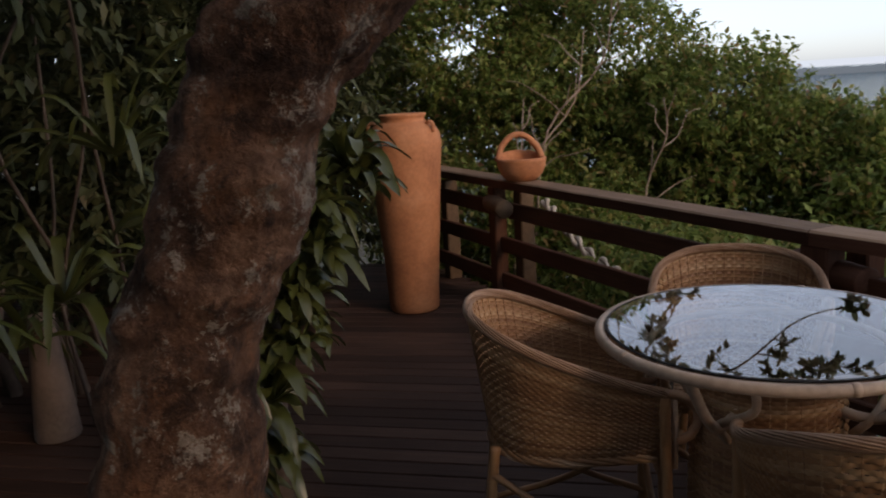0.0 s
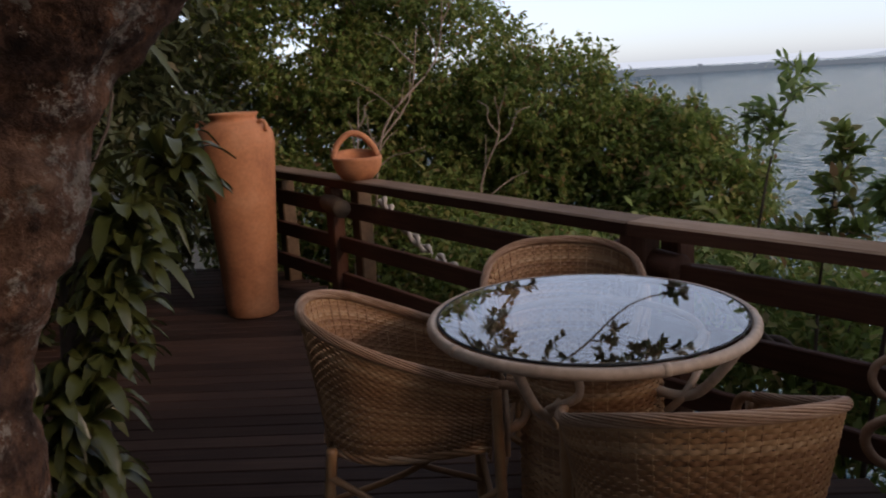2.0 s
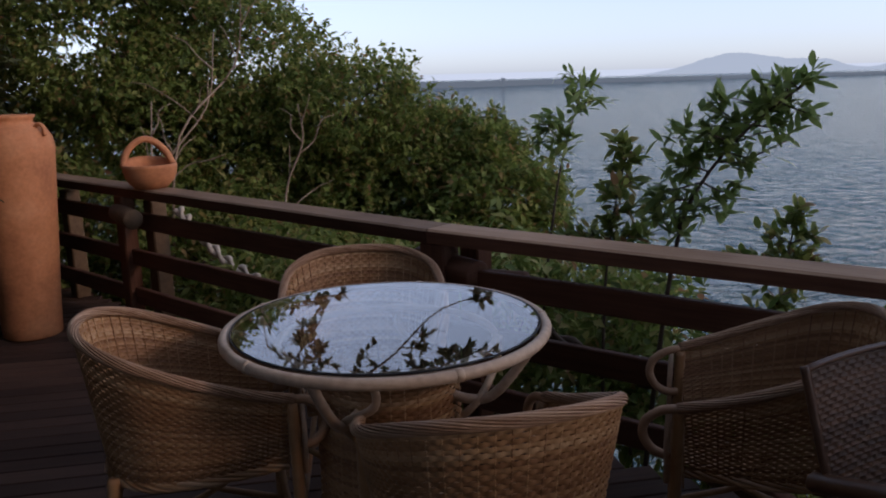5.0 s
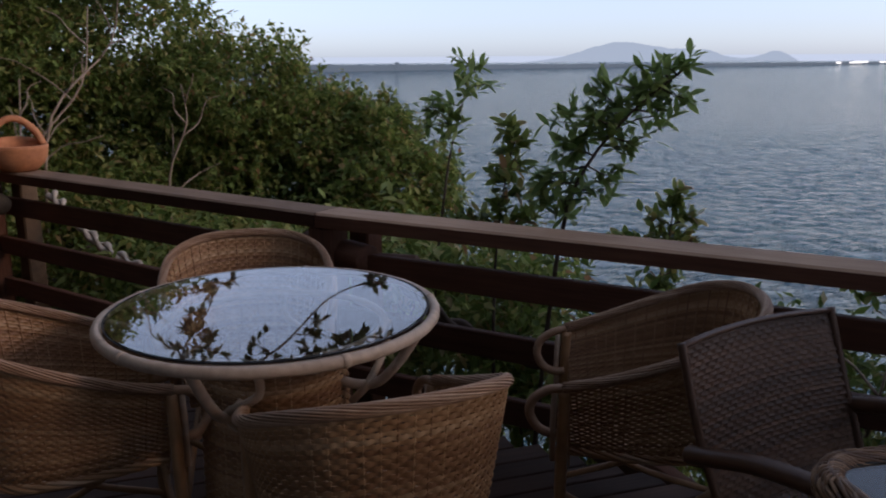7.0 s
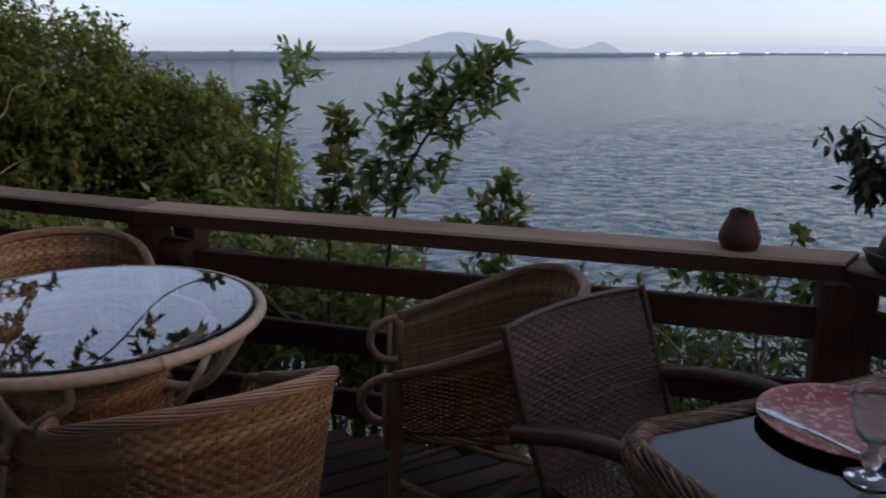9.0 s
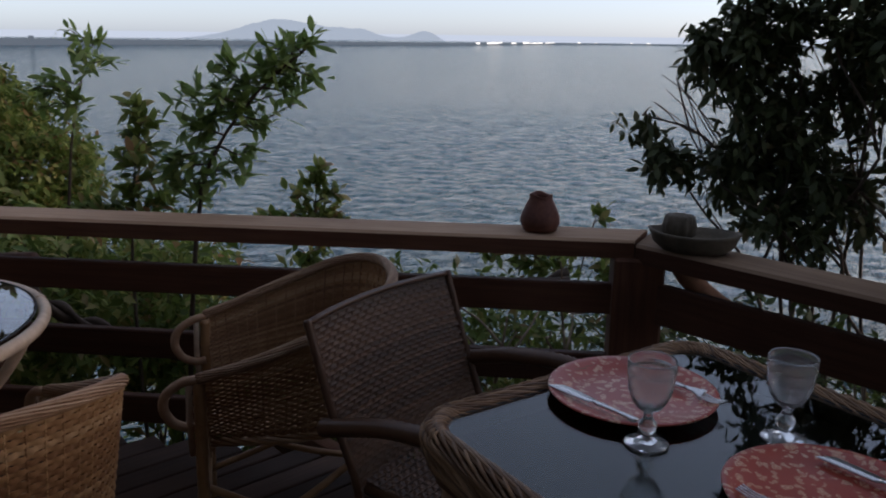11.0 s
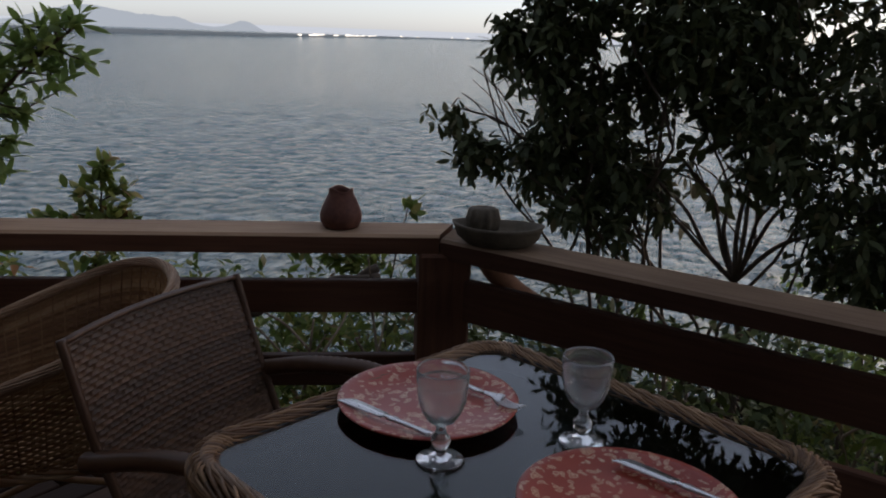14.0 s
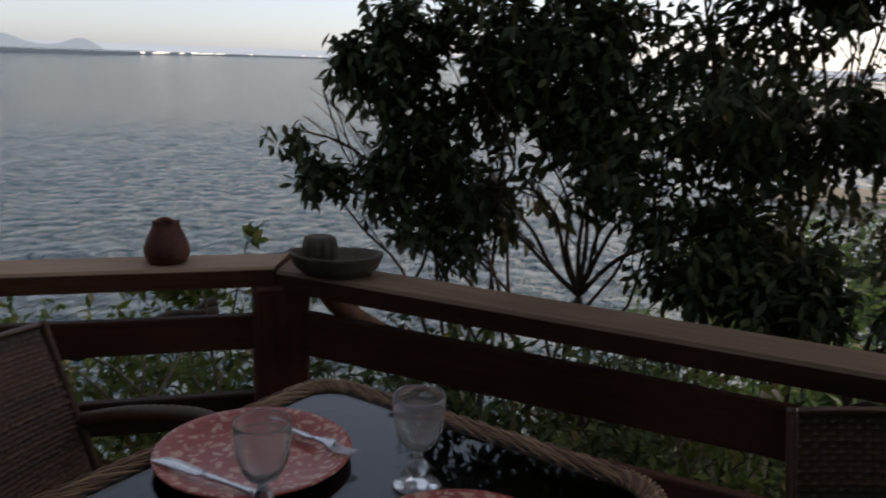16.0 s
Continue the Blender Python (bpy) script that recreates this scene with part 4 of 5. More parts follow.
for k, (a, b) in enumerate((((1.1, 0.35, 3.9), (2.2, 0.2, 4.9)), ((1.0, 0.33, 3.6), (-0.6, 1.6, 4.8)), ((1.05, 0.35, 3.8), (0.6, -1.4, 4.8)))):
    rg = np.random.default_rng(90 + k)
    pts = spline(wander(rg, a, b, 4, 0.15), 4)
    Geo().tube(pts, [0.06 * (1 - 0.6 * j / len(pts)) for j in range(len(pts))], 10).to("limb", BARK, lean)
# unseen crown overhead, its clumps placed to shade the terrace
rng = np.random.default_rng(95)
V, F = crown(rng, [(1.4, -0.6, 5.0, 0.8, 0.8, 0.6), (-1.2, 1.6, 4.9, 1.4, 1.4, 0.8), (0.5, -1.5, 4.9, 1.6, 1.4, 0.8), (-2.0, 0.4, 4.9, 1.5, 1.6, 0.9), (-2.2, 2.4, 4.7, 1.5, 1.4, 0.9)], 5200, 6, 0.17, 0.075, 0.2, 0.3)
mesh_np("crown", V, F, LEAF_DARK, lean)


# ---- bromeliads ----
def strap(g, root, az, reach, rise, droop, width, rng):
    """One arching strap leaf."""
    n = 9
    pts, nr, wd = [], [], []
    side = (Vector((-math.sin(az), math.cos(az), 0)) + Vector((0, 0, 1)) * float(rng.normal() * 0.35)).normalized()
    wob = rng.normal() * 0.12
    for i in range(n):
        t = i / (n - 1)
        r = reach * (t ** 0.85)
        z = rise * math.sin(min(1.0, t * 1.15) * math.pi * 0.6) - droop * t ** 2.6
        p = Vector(root) + Vector((math.cos(az + wob * t) * r, math.sin(az + wob * t) * r, z))
        w = width * 0.5 * (0.8 + 0.35 * math.sin(min(1, t * 0.9) * math.pi)) * (1 - t ** 14)
        pts.append(p)
        nr.append(Vector((0, 0, -1)))
        wd.append(side * max(w, 0.0015))
    g.ribbon(pts, nr, wd, width * 0.18)


def bromeliad(x, y, z, size, n, label, seed, lean_x=0.0):
    rng = np.random.default_rng(seed)
    ob = thing("bromeliad", pose(x, y, z, rng.normal() * 8, lean_x, 0), label, "bromeliad", "bromeliads on the stump")
    for i in range(n):
        g = Geo()
        az = i * 2.4 + rng.normal() * 0.25
        f = i / n
        strap(g, (0, 0, 0), az, size * (0.45 + 0.6 * f) * rng.uniform(0.85, 1.15), size * (0.6 - 0.4 * f) * rng.uniform(0.6, 1.2), size * (0.15 + 0.8 * f * rng.random()), 0.031 * rng.uniform(0.75, 1.3), rng)
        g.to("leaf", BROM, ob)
    return ob


stump = thing("mossy_stump", pose(-0.8, 2.44, -0.1), "dark mossy stump carrying bromeliads", "stump")
Geo().tube(spline([(0, 0, -0.85), (0.0, 0, 0.4), (0.03, 0.0, 0.9), (0.1, 0.02, 1.25)], 6), 0.06, 14).to("trunk", TWIG, stump)
for k in range(25):
    f = k / 24
    rk = random.Random(300 + k)
    x = -0.82 + 0.34 * f + rk.uniform(-0.1, 0.1)
    y = 2.16 + 0.18 * f + rk.uniform(-0.1, 0.14)
    bromeliad(x, y, 0.3 + 0.93 * f, rk.uniform(0.15, 0.22), 20, "bromeliad rosette with arching green strap leaves", 100 + k)
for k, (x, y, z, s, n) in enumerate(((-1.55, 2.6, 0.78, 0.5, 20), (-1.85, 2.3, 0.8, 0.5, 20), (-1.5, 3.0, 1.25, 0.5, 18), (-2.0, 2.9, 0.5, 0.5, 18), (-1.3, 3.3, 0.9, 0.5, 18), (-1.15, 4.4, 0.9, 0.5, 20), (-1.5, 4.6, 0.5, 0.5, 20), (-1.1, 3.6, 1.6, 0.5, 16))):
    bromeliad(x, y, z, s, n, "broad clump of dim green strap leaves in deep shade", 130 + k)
# dark thicket that closes the terrace on its landward side; two unseen high clumps added as shade
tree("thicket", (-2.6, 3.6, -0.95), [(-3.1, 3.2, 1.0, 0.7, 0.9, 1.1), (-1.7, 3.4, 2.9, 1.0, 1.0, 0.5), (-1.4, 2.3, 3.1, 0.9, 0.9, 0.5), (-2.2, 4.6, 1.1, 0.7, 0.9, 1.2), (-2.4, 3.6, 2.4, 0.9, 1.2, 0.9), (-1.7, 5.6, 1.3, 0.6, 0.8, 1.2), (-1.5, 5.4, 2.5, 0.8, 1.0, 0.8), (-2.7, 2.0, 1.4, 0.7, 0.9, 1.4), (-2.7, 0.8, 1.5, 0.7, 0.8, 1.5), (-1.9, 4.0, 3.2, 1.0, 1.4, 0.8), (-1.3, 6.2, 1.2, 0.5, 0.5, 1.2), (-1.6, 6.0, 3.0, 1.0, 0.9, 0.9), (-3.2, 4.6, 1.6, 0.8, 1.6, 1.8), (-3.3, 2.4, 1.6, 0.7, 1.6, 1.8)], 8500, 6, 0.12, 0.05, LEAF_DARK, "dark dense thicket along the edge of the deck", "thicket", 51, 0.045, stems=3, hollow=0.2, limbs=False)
for k in range(5):
    rg = np.random.default_rng(150 + k)
    x, y = -1.5 - 0.8 * rg.random(), 2.6 + 1.9 * rg.random()
    g = Geo()
    pts = spline(wander(rg, (x, y, -0.2), (x + rg.normal() * 0.35, y + rg.normal() * 0.3, 2.4), 4, 0.12), 4)
    g.tube(pts, [0.011 * (1 - 0.5 * j / len(pts)) for j in range(len(pts))], 6)
    tagged(g.to("stem", TWIG), "thin brown stem in the shaded thicket", "stem", "stems in the thicket")
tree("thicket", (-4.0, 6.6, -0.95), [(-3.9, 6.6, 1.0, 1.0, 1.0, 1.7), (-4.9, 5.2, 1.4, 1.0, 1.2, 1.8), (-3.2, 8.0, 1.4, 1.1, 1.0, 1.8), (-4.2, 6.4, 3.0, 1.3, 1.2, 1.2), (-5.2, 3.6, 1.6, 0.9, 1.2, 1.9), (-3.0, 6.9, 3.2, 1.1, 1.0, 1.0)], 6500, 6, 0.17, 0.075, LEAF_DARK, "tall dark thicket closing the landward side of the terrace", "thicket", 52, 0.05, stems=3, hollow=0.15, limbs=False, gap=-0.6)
# flared pale pot stand among the plants
pot = thing("plant_pot", pose(-2.08, 3.23, 0.0), "pale tapered clay pot in the shade of the plants", "pot")
Geo().lathe([(0.095, 0), (0.1, 0.01), (0.082, 0.25), (0.055, 0.5), (0.058, 0.56), (0.045, 0.56), (0.04, 0.5)], 20, 0.02).to("body", DIMCLAY, pot)


# ---- pottery ----
jar = thing("floor_jar", pose(-0.765, 5.2, 0.0, 0, 0, -8), "tall terracotta jar with small lug handles, standing on the deck", "jar")
prof = [(0.15, 0.0), (0.162, 0.012), (0.167, 0.15), (0.182, 0.4), (0.203, 0.66), (0.22, 0.88), (0.228, 1.0), (0.235, 1.08), (0.228, 1.14), (0.2, 1.19), (0.152, 1.215), (0.136, 1.225), (0.14, 1.245), (0.152, 1.26), (0.148, 1.268), (0.125, 1.262), (0.115, 1.22), (0.15, 1.16), (0.2, 1.05), (0.17, 0.6), (0.1, 0.05)]
zs = []
for (r0, z0), (r1, z1) in zip(prof, prof[1:]):
    st = max(1, int(abs(z1 - z0) / 0.05))
    zs += [(r0 + (r1 - r0) * k / st, z0 + (z1 - z0) * k / st) for k in range(st)]
jar_body = Geo().lathe(zs + [prof[-1]], 48, 0.018).to("body", TERRA, jar)
for s in (340, 184):
    a = radians(s)
    c, si = math.cos(a), math.sin(a)
    Geo().tube(spline([(0.175 * c, 0.175 * si, 1.198), (0.2 * c, 0.2 * si, 1.216), (0.228 * c, 0.228 * si, 1.2), (0.233 * c, 0.233 * si, 1.15)], 4), 0.012, 8).to("handle", TERRA, jar_body)

basket = thing("pottery_basket", pose(-0.03, 5.06, RAIL_Z, 0, 0, -78), "terracotta basket-shaped pot with a hoop handle on the rail", "pot")
g = Geo().lathe([(0.06, 0), (0.08, 0.004), (0.115, 0.04), (0.132, 0.08), (0.136, 0.115), (0.138, 0.13), (0.128, 0.134), (0.12, 0.115), (0.11, 0.07), (0.06, 0.02)], 32, 0.03)
for i, vv in enumerate(g.v):
    g.v[i] = Vector((vv.x, vv.y, vv.z * (1 + 0.25 * max(0, -vv.x) / 0.13)))
basket.scale = (1.1, 1.1, 1.05)
basket_bowl = g.to("bowl", TERRA, basket)
Geo().tube(spline([(-0.02, -0.125, 0.12), (-0.055, -0.1, 0.19), (-0.07, -0.05, 0.245), (-0.075, 0, 0.262), (-0.07, 0.05, 0.245), (-0.055, 0.1, 0.19), (-0.02, 0.125, 0.12)], 5), 0.018, 10).to("hoop_handle", TERRA, basket_bowl)

jug = thing("clay_jug", pose(2.385, 1.515, RAIL_Z, 0, 0, 20), "small dark clay jug with a notched mouth, on the rail", "jug")
g = Geo().lathe([(0.04, 0), (0.052, 0.005), (0.06, 0.024), (0.0605, 0.04), (0.054, 0.06), (0.045, 0.08), (0.037, 0.097), (0.0345, 0.108), (0.036, 0.114), (0.031, 0.113), (0.03, 0.1), (0.045, 0.06), (0.03, 0.01)], 28, 0.05)
for vv in g.v:
    if vv.z > 0.1:
        vv.z += 0.004 * math.sin(3 * math.atan2(vv.y, vv.x))
g.to("body", TERRA_DARK, jug)

bowl = thing("carved_bowl", pose(2.53, 1.075, RAIL_Z - 0.012, 0, 0, -68), "oval grey-brown carved bowl standing on the rail corner", "bowl")
g = Geo().lathe([(0.075, 0), (0.09, 0.004), (0.115, 0.024), (0.126, 0.046), (0.131, 0.055), (0.121, 0.057), (0.105, 0.04), (0.05, 0.02)], 36, 0.04)
for vv in g.v:
    vv.y *= 0.62
    vv.z += 0.006 * (vv.x / 0.12) ** 2 * (vv.z > 0.03)
g.to("dish", STONE, bowl)
g = Geo().lathe([(0.03, 0.02), (0.042, 0.03), (0.045, 0.06), (0.038, 0.088), (0.02, 0.092), (0.004, 0.088)], 40)
for vv in g.v:
    a = math.atan2(vv.y, vv.x)
    k = 1 + 0.09 * math.sin(10 * a)
    vv.x, vv.y, vv.z = vv.x * k - 0.045, vv.y * k, vv.z + 0.014
g.to("fluted_knob", STONE, bowl)


# ---- rattan furniture ----
def weave(g, top, bot, rows, period, amp, half, stakes=True):
    """Bands woven in and out between two parallel curves; top and bot are equally long lists of points."""
    n = len(top)
    lens = [0.0]
    for i in range(1, n):
        lens.append(lens[-1] + (top[i] - top[i - 1]).length)
    cnt = max(4, int(lens[-1] / period))
    seg = cnt * 2
    T, Bt = [], []
    j = 0
    for k in range(seg + 1):
        s = lens[-1] * k / seg
        while j < n - 2 and lens[j + 1] < s:
            j += 1
        t = (s - lens[j]) / max(1e-6, lens[j + 1] - lens[j])
        T.append(top[j].lerp(top[j + 1], t))
        Bt.append(bot[j].lerp(bot[j + 1], t))
    for r in range(rows):
        v = (r + 0.5) / rows
        pts = [b.lerp(t, v) for t, b in zip(T, Bt)]
        nr, wd = [], []
        for k in range(seg + 1):
            tan = (pts[min(k + 1, seg)] - pts[max(k - 1, 0)]).normalized()
            up = (T[k] - Bt[k])
            h = up.length / rows
            up = up.normalized()
            nn = tan.cross(up).normalized()
            nr.append(nn)
            wd.append(up * h * half)
        phase = 1 if r % 2 else -1
        pts2 = [p + nr[k] * amp * phase * (1 if (k // 2) % 2 else -1) * (1.0 if k % 2 else 0.0) for k, p in enumerate(pts)]
        g.ribbon(pts2, nr, wd, 0.0022)
    if stakes:
        for k in range(0, seg + 1, 4):
            g.tube([Bt[k], Bt[k].lerp(T[k], 0.5), T[k]], 0.0024, 4, False)
    return g


def cord_bundle(g, path, R, cords, r, turns):
    """Cords laid round a core, slowly twisting."""
    side = None
    frames = []
    for i, p in enumerate(path):
        d = (path[min(i + 1, len(path) - 1)] - path[max(i - 1, 0)]).normalized()
        if side is None:
            side = d.orthogonal().normalized()
        side = (side - d * side.dot(d)).normalized()
        frames.append((p, side.copy(), d.cross(side)))
    for c in range(cords):
        pts = []
        for i, (p, s, u) in enumerate(frames):
            a = 2 * math.pi * c / cords + turns * 2 * math.pi * i / len(frames)
            pts.append(p + s * math.cos(a) * R + u * math.sin(a) * R)
        g.tube(pts, r, 5)
    return g


def tub_chair(m, label):
    ch = thing("rattan_armchair", m, label, "chair", "rattan armchairs round the table")
    half = [(0.265, 0.24, 0.616), (0.15, 0.262, 0.652), (0.0, 0.272, 0.71), (-0.13, 0.248, 0.764), (-0.215, 0.17, 0.795), (-0.252, 0.065, 0.805)]
    rim = spline(half + [(x, -y, z) for x, y, z in reversed(half)], 8)
    low = [Vector((p.x * 0.86 + 0.015, p.y * 0.84, 0.425)) for p in rim]
    topw = [Vector((p.x, p.y, p.z - 0.012)) for p in rim]
    g = Geo()
    weave(g, topw, low, 31, 0.0165, 0.003, 0.54)
    tagged(g.to("woven_shell", RATTAN, ch, "honey-brown woven cane shell"), kind="stuff")
    g = Geo()
    cord_bundle(g, rim, 0.0118, 12, 0.003, 2.5)
    rim_ob = g.to("rim", RATTAN_RIM, ch, "pale weathered cane-wrapped rim")
    Geo().tube(rim, 0.0105, 8).to("core", WICKER, rim_ob)
    g = Geo()
    cord_bundle(g, [Vector((p.x, p.y, 0.42)) for p in low], 0.008, 4, 0.006, 6)
    g.to("lower_band", RATTAN, ch)
    # seat
    g = Geo()
    left = [Vector((0.245 - 0.46 * k / 12, 0.2 * (1 - 0.45 * (k / 12) ** 3), 0.44 - 0.012 * math.sin(math.pi * k / 12))) for k in range(13)]
    right = [Vector((p.x, -p.y, p.z)) for p in left]
    weave(g, left, right, 24, 0.02, 0.003, 0.48)
    tagged(g.to("seat", RATTAN, ch, "woven cane seat"), kind="stuff")
    g = Geo()
    weave(g, [Vector((0.25, -0.2 + 0.04 * k, 0.45)) for k in range(11)], [Vector((0.245, -0.195 + 0.039 * k, 0.37)) for k in range(11)], 6, 0.02, 0.003, 0.46)
    tagged(g.to("seat_front", RATTAN, ch), kind="stuff")
    for s in (1, -1):
        # front post, wrapped
        pts = [Vector((0.262 + 0.01 * t, s * (0.234 - 0.004 * t), 0.605 * (1 - t))) for t in [k / 40 for k in range(41)]]
        Geo().tube(pts, [0.0145 + 0.0022 * (k % 2) for k in range(41)], 8).to("leg", RATTAN, ch)
        pts = [Vector((-0.19 - 0.05 * t, s * (0.16 + 0.02 * t), 0.44 * (1 - t))) for t in [k / 30 for k in range(31)]]
        Geo().tube(pts, [0.0145 + 0.0022 * (k % 2) for k in range(31)], 8).to("leg", RATTAN, ch)
        Geo().tube(spline([(0.262, s * 0.238, 0.614), (0.305, s * 0.228, 0.603), (0.342, s * 0.225, 0.572), (0.35, s * 0.222, 0.53), (0.33, s * 0.22, 0.492), (0.295, s * 0.22, 0.475), (0.265, s * 0.222, 0.478)], 5), 0.0125, 9).to("arm_loop", RATTAN_RIM, rim_ob, "bent rattan loop at the arm's end")
        Geo().tube([(0.287, s * 0.23, 0.6), (0.29, s * 0.229, 0.5), (0.288, s * 0.228, 0.4)], 0.008, 8).to("pale_stick", POLE, ch, "pale peeled cane beside the front leg")
        Geo().tube(spline([(0.262, s * 0.222, 0.3), (0.04, s * 0.2, 0.17), (-0.23, s * 0.18, 0.1)], 6), 0.0105, 7).to("stretcher", RATTAN, ch)
        Geo().tube(spline([(0.268, s * 0.222, 0.1), (0.04, s * 0.2, 0.2), (-0.2, s * 0.17, 0.36)], 6), 0.0105, 7).to("stretcher", RATTAN, ch)
    Geo().tube(spline([(0.265, -0.22, 0.28), (0.27, 0, 0.16), (0.265, 0.22, 0.28)], 8), 0.0105, 7).to("stretcher", RATTAN, ch)
    Geo().tube(spline([(-0.21, -0.17, 0.3), (-0.22, 0, 0.18), (-0.21, 0.17, 0.3)], 8), 0.0105, 7).to("stretcher", RATTAN, ch)
    return ch


TUB = "honey-brown woven rattan tub armchair pushed in at the round table"
chair_a = tub_chair(pose(0.135, 2.33, 0, 0, 0, 2), TUB)
copy_thing(chair_a, pose(0.73, 2.755, 0, 0, 0, -100))
copy_thing(chair_a, pose(0.77, 1.625, 0, 0, 0, 88))
d_ch = copy_thing(chair_a, pose(1.67, 1.8, 0, 0, 0, 147))
d_ch.scale = (1, 1, 0.965)
tagged(d_ch, "honey-brown woven rattan tub armchair turned away, in front of the railing")


def wicker_chair(m, label):
    ch = thing("wicker_armchair", m, label, "chair", "dark wicker armchairs")
    W, n = 0.262, 11
    top = [Vector((-0.262 - 0.03 * (1 - (y / W) ** 2), y, 0.79 + 0.005 * (1 - (y / W) ** 2))) for y in [W - 2 * W * k / (n - 1) for k in range(n)]]
    bot = [Vector((-0.125 - 0.02 * (1 - (y / W) ** 2), y * 0.97, 0.42)) for y in [W - 2 * W * k / (n - 1) for k in range(n)]]
    g = Geo()
    weave(g, top, bot, 36, 0.0165, 0.0026, 0.54, False)
    base = len(g.v)
    g.v += [p + Vector((-0.004, 0, 0)) for p in top] + [p + Vector((-0.004, 0, 0)) for p in bot]
    g.f += [(base + k, base + k + 1, base + n + k + 1, base + n + k) for k in range(n - 1)]
    tagged(g.to("backrest", WICKER, ch, "close-woven dark wicker back"), kind="stuff")
    g = Geo()
    for off in (-0.006, 0.006):
        g.tube([p + Vector((off * 0.7, 0, 0)) for p in top], 0.0055, 6)
    g.to("top_rail", WICKER, ch)
    left = [Vector((0.22 - 0.36 * k / 10, 0.215, 0.43 - 0.012 * math.sin(math.pi * k / 10))) for k in range(11)]
    g = Geo()
    weave(g, left, [Vector((p.x, -p.y, p.z)) for p in left], 40, 0.0105, 0.0018, 0.52)
    tagged(g.to("seat", WICKER, ch, "close-woven dark wicker seat"), kind="stuff")
    Geo().tube([(0.225, -0.22, 0.415), (0.225, 0.22, 0.415)], 0.017, 8).to("seat_rail", WICKER, ch)
    for s in (1, -1):
        pts = [Vector((-0.265, s * 0.258, 0.797)), Vector((-0.198, s * 0.256, 0.6)), Vector((-0.13, s * 0.247, 0.42)), Vector((-0.14, s * 0.222, 0.2)), Vector((-0.19, s * 0.222, 0))]
        pts = spline(pts, 20)
        Geo().tube(pts, [0.0095 + 0.0012 * (k % 2) for k in range(len(pts))], 9).to("back_post", WICKER, ch)
        pts = spline([(-0.22, s * 0.262, 0.552), (-0.16, s * 0.266, 0.572), (-0.03, s * 0.262, 0.608), (0.12, s * 0.262, 0.622), (0.2, s * 0.258, 0.59), (0.228, s * 0.25, 0.51), (0.225, s * 0.24, 0.42)], 15)
        g = Geo()
        g.tube(pts, [0.021 + 0.0016 * (k % 2) for k in range(len(pts))], 9, flat=0.85)
        g.to("armrest", WICKER, ch)
        pts = [Vector((0.225 + 0.01 * t, s * 0.228, 0.43 * (1 - t))) for t in [k / 24 for k in range(25)]]
        Geo().tube(pts, [0.016 + 0.0016 * (k % 2) for k in range(25)], 8).to("leg", WICKER, ch)
        Geo().tube([(0.225, s * 0.222, 0.16), (-0.15, s * 0.222, 0.16)], 0.011, 7).to("stretcher", WICKER, ch)
        Geo().tube([(0.2, s * 0.215, 0.41), (-0.13, s * 0.215, 0.41)], 0.014, 7).to("seat_rail", WICKER, ch)
    return ch


e_ch = wicker_chair(pose(1.705, 1.2, 0, 0, 0, -84), "dark brown woven wicker armchair at the laid table")
tagged(copy_thing(e_ch, pose(1.985, -0.38, 0, 0, 0, 195)), "dark brown woven wicker armchair beside the railing")


# round table
rt = thing("round_table", pose(0.685, 2.2, 0), "round pale rattan table with a reflecting glass top", "table")
g = Geo()
ringp = lambda r, z, n=64: [Vector((r * math.cos(2 * math.pi * k / n), r * math.sin(2 * math.pi * k / n), z)) for k in range(n + 1)]
pts = ringp(0.437, 0.728)
g.tube(pts, 0.015, 10, False)
rt_rim = g.to("rim", POLE, rt, "bent rattan pole rim")
for k in range(5):
    g = Geo()
    a = 1.1 + k * 1.257
    q = [Vector((0.437 * math.cos(a + d), 0.437 * math.sin(a + d), 0.728)) for d in (-0.022, -0.02, 0.02, 0.022)]
    g.tube(q, [0.015, 0.0168, 0.0168, 0.015], 10, False)
    g.to("binding", POLE, rt_rim)
GL = Geo().lathe([(0.0005, 0.738), (0.415, 0.738), (0.417, 0.74), (0.417, 0.744), (0.415, 0.746), (0.0005, 0.746)], 96).to("glass_top", GLASS_TOP, rt, "clear reflecting glass top", smooth=False)
Geo().tube(ringp(0.4205, 0.7445, 80), 0.002, 6, False).to("seal", BLACK, GL, "thin black seal")
Geo().tube(ringp(0.3, 0.69), 0.011, 8, False).to("under_ring", POLE, rt)
top = ringp(0.195, 0.62, 40)
bot = ringp(0.205, 0.02, 40)
g = Geo()
weave(g, top, bot, 56, 0.018, 0.0035, 0.52)
tagged(g.to("pedestal", RATTAN, rt, "woven cane drum pedestal"), kind="stuff")
Geo().lathe([(0.18, 0.0), (0.212, 0.0), (0.217, 0.015), (0.212, 0.03), (0.18, 0.03)], 40).to("base_ring", POLE, rt)
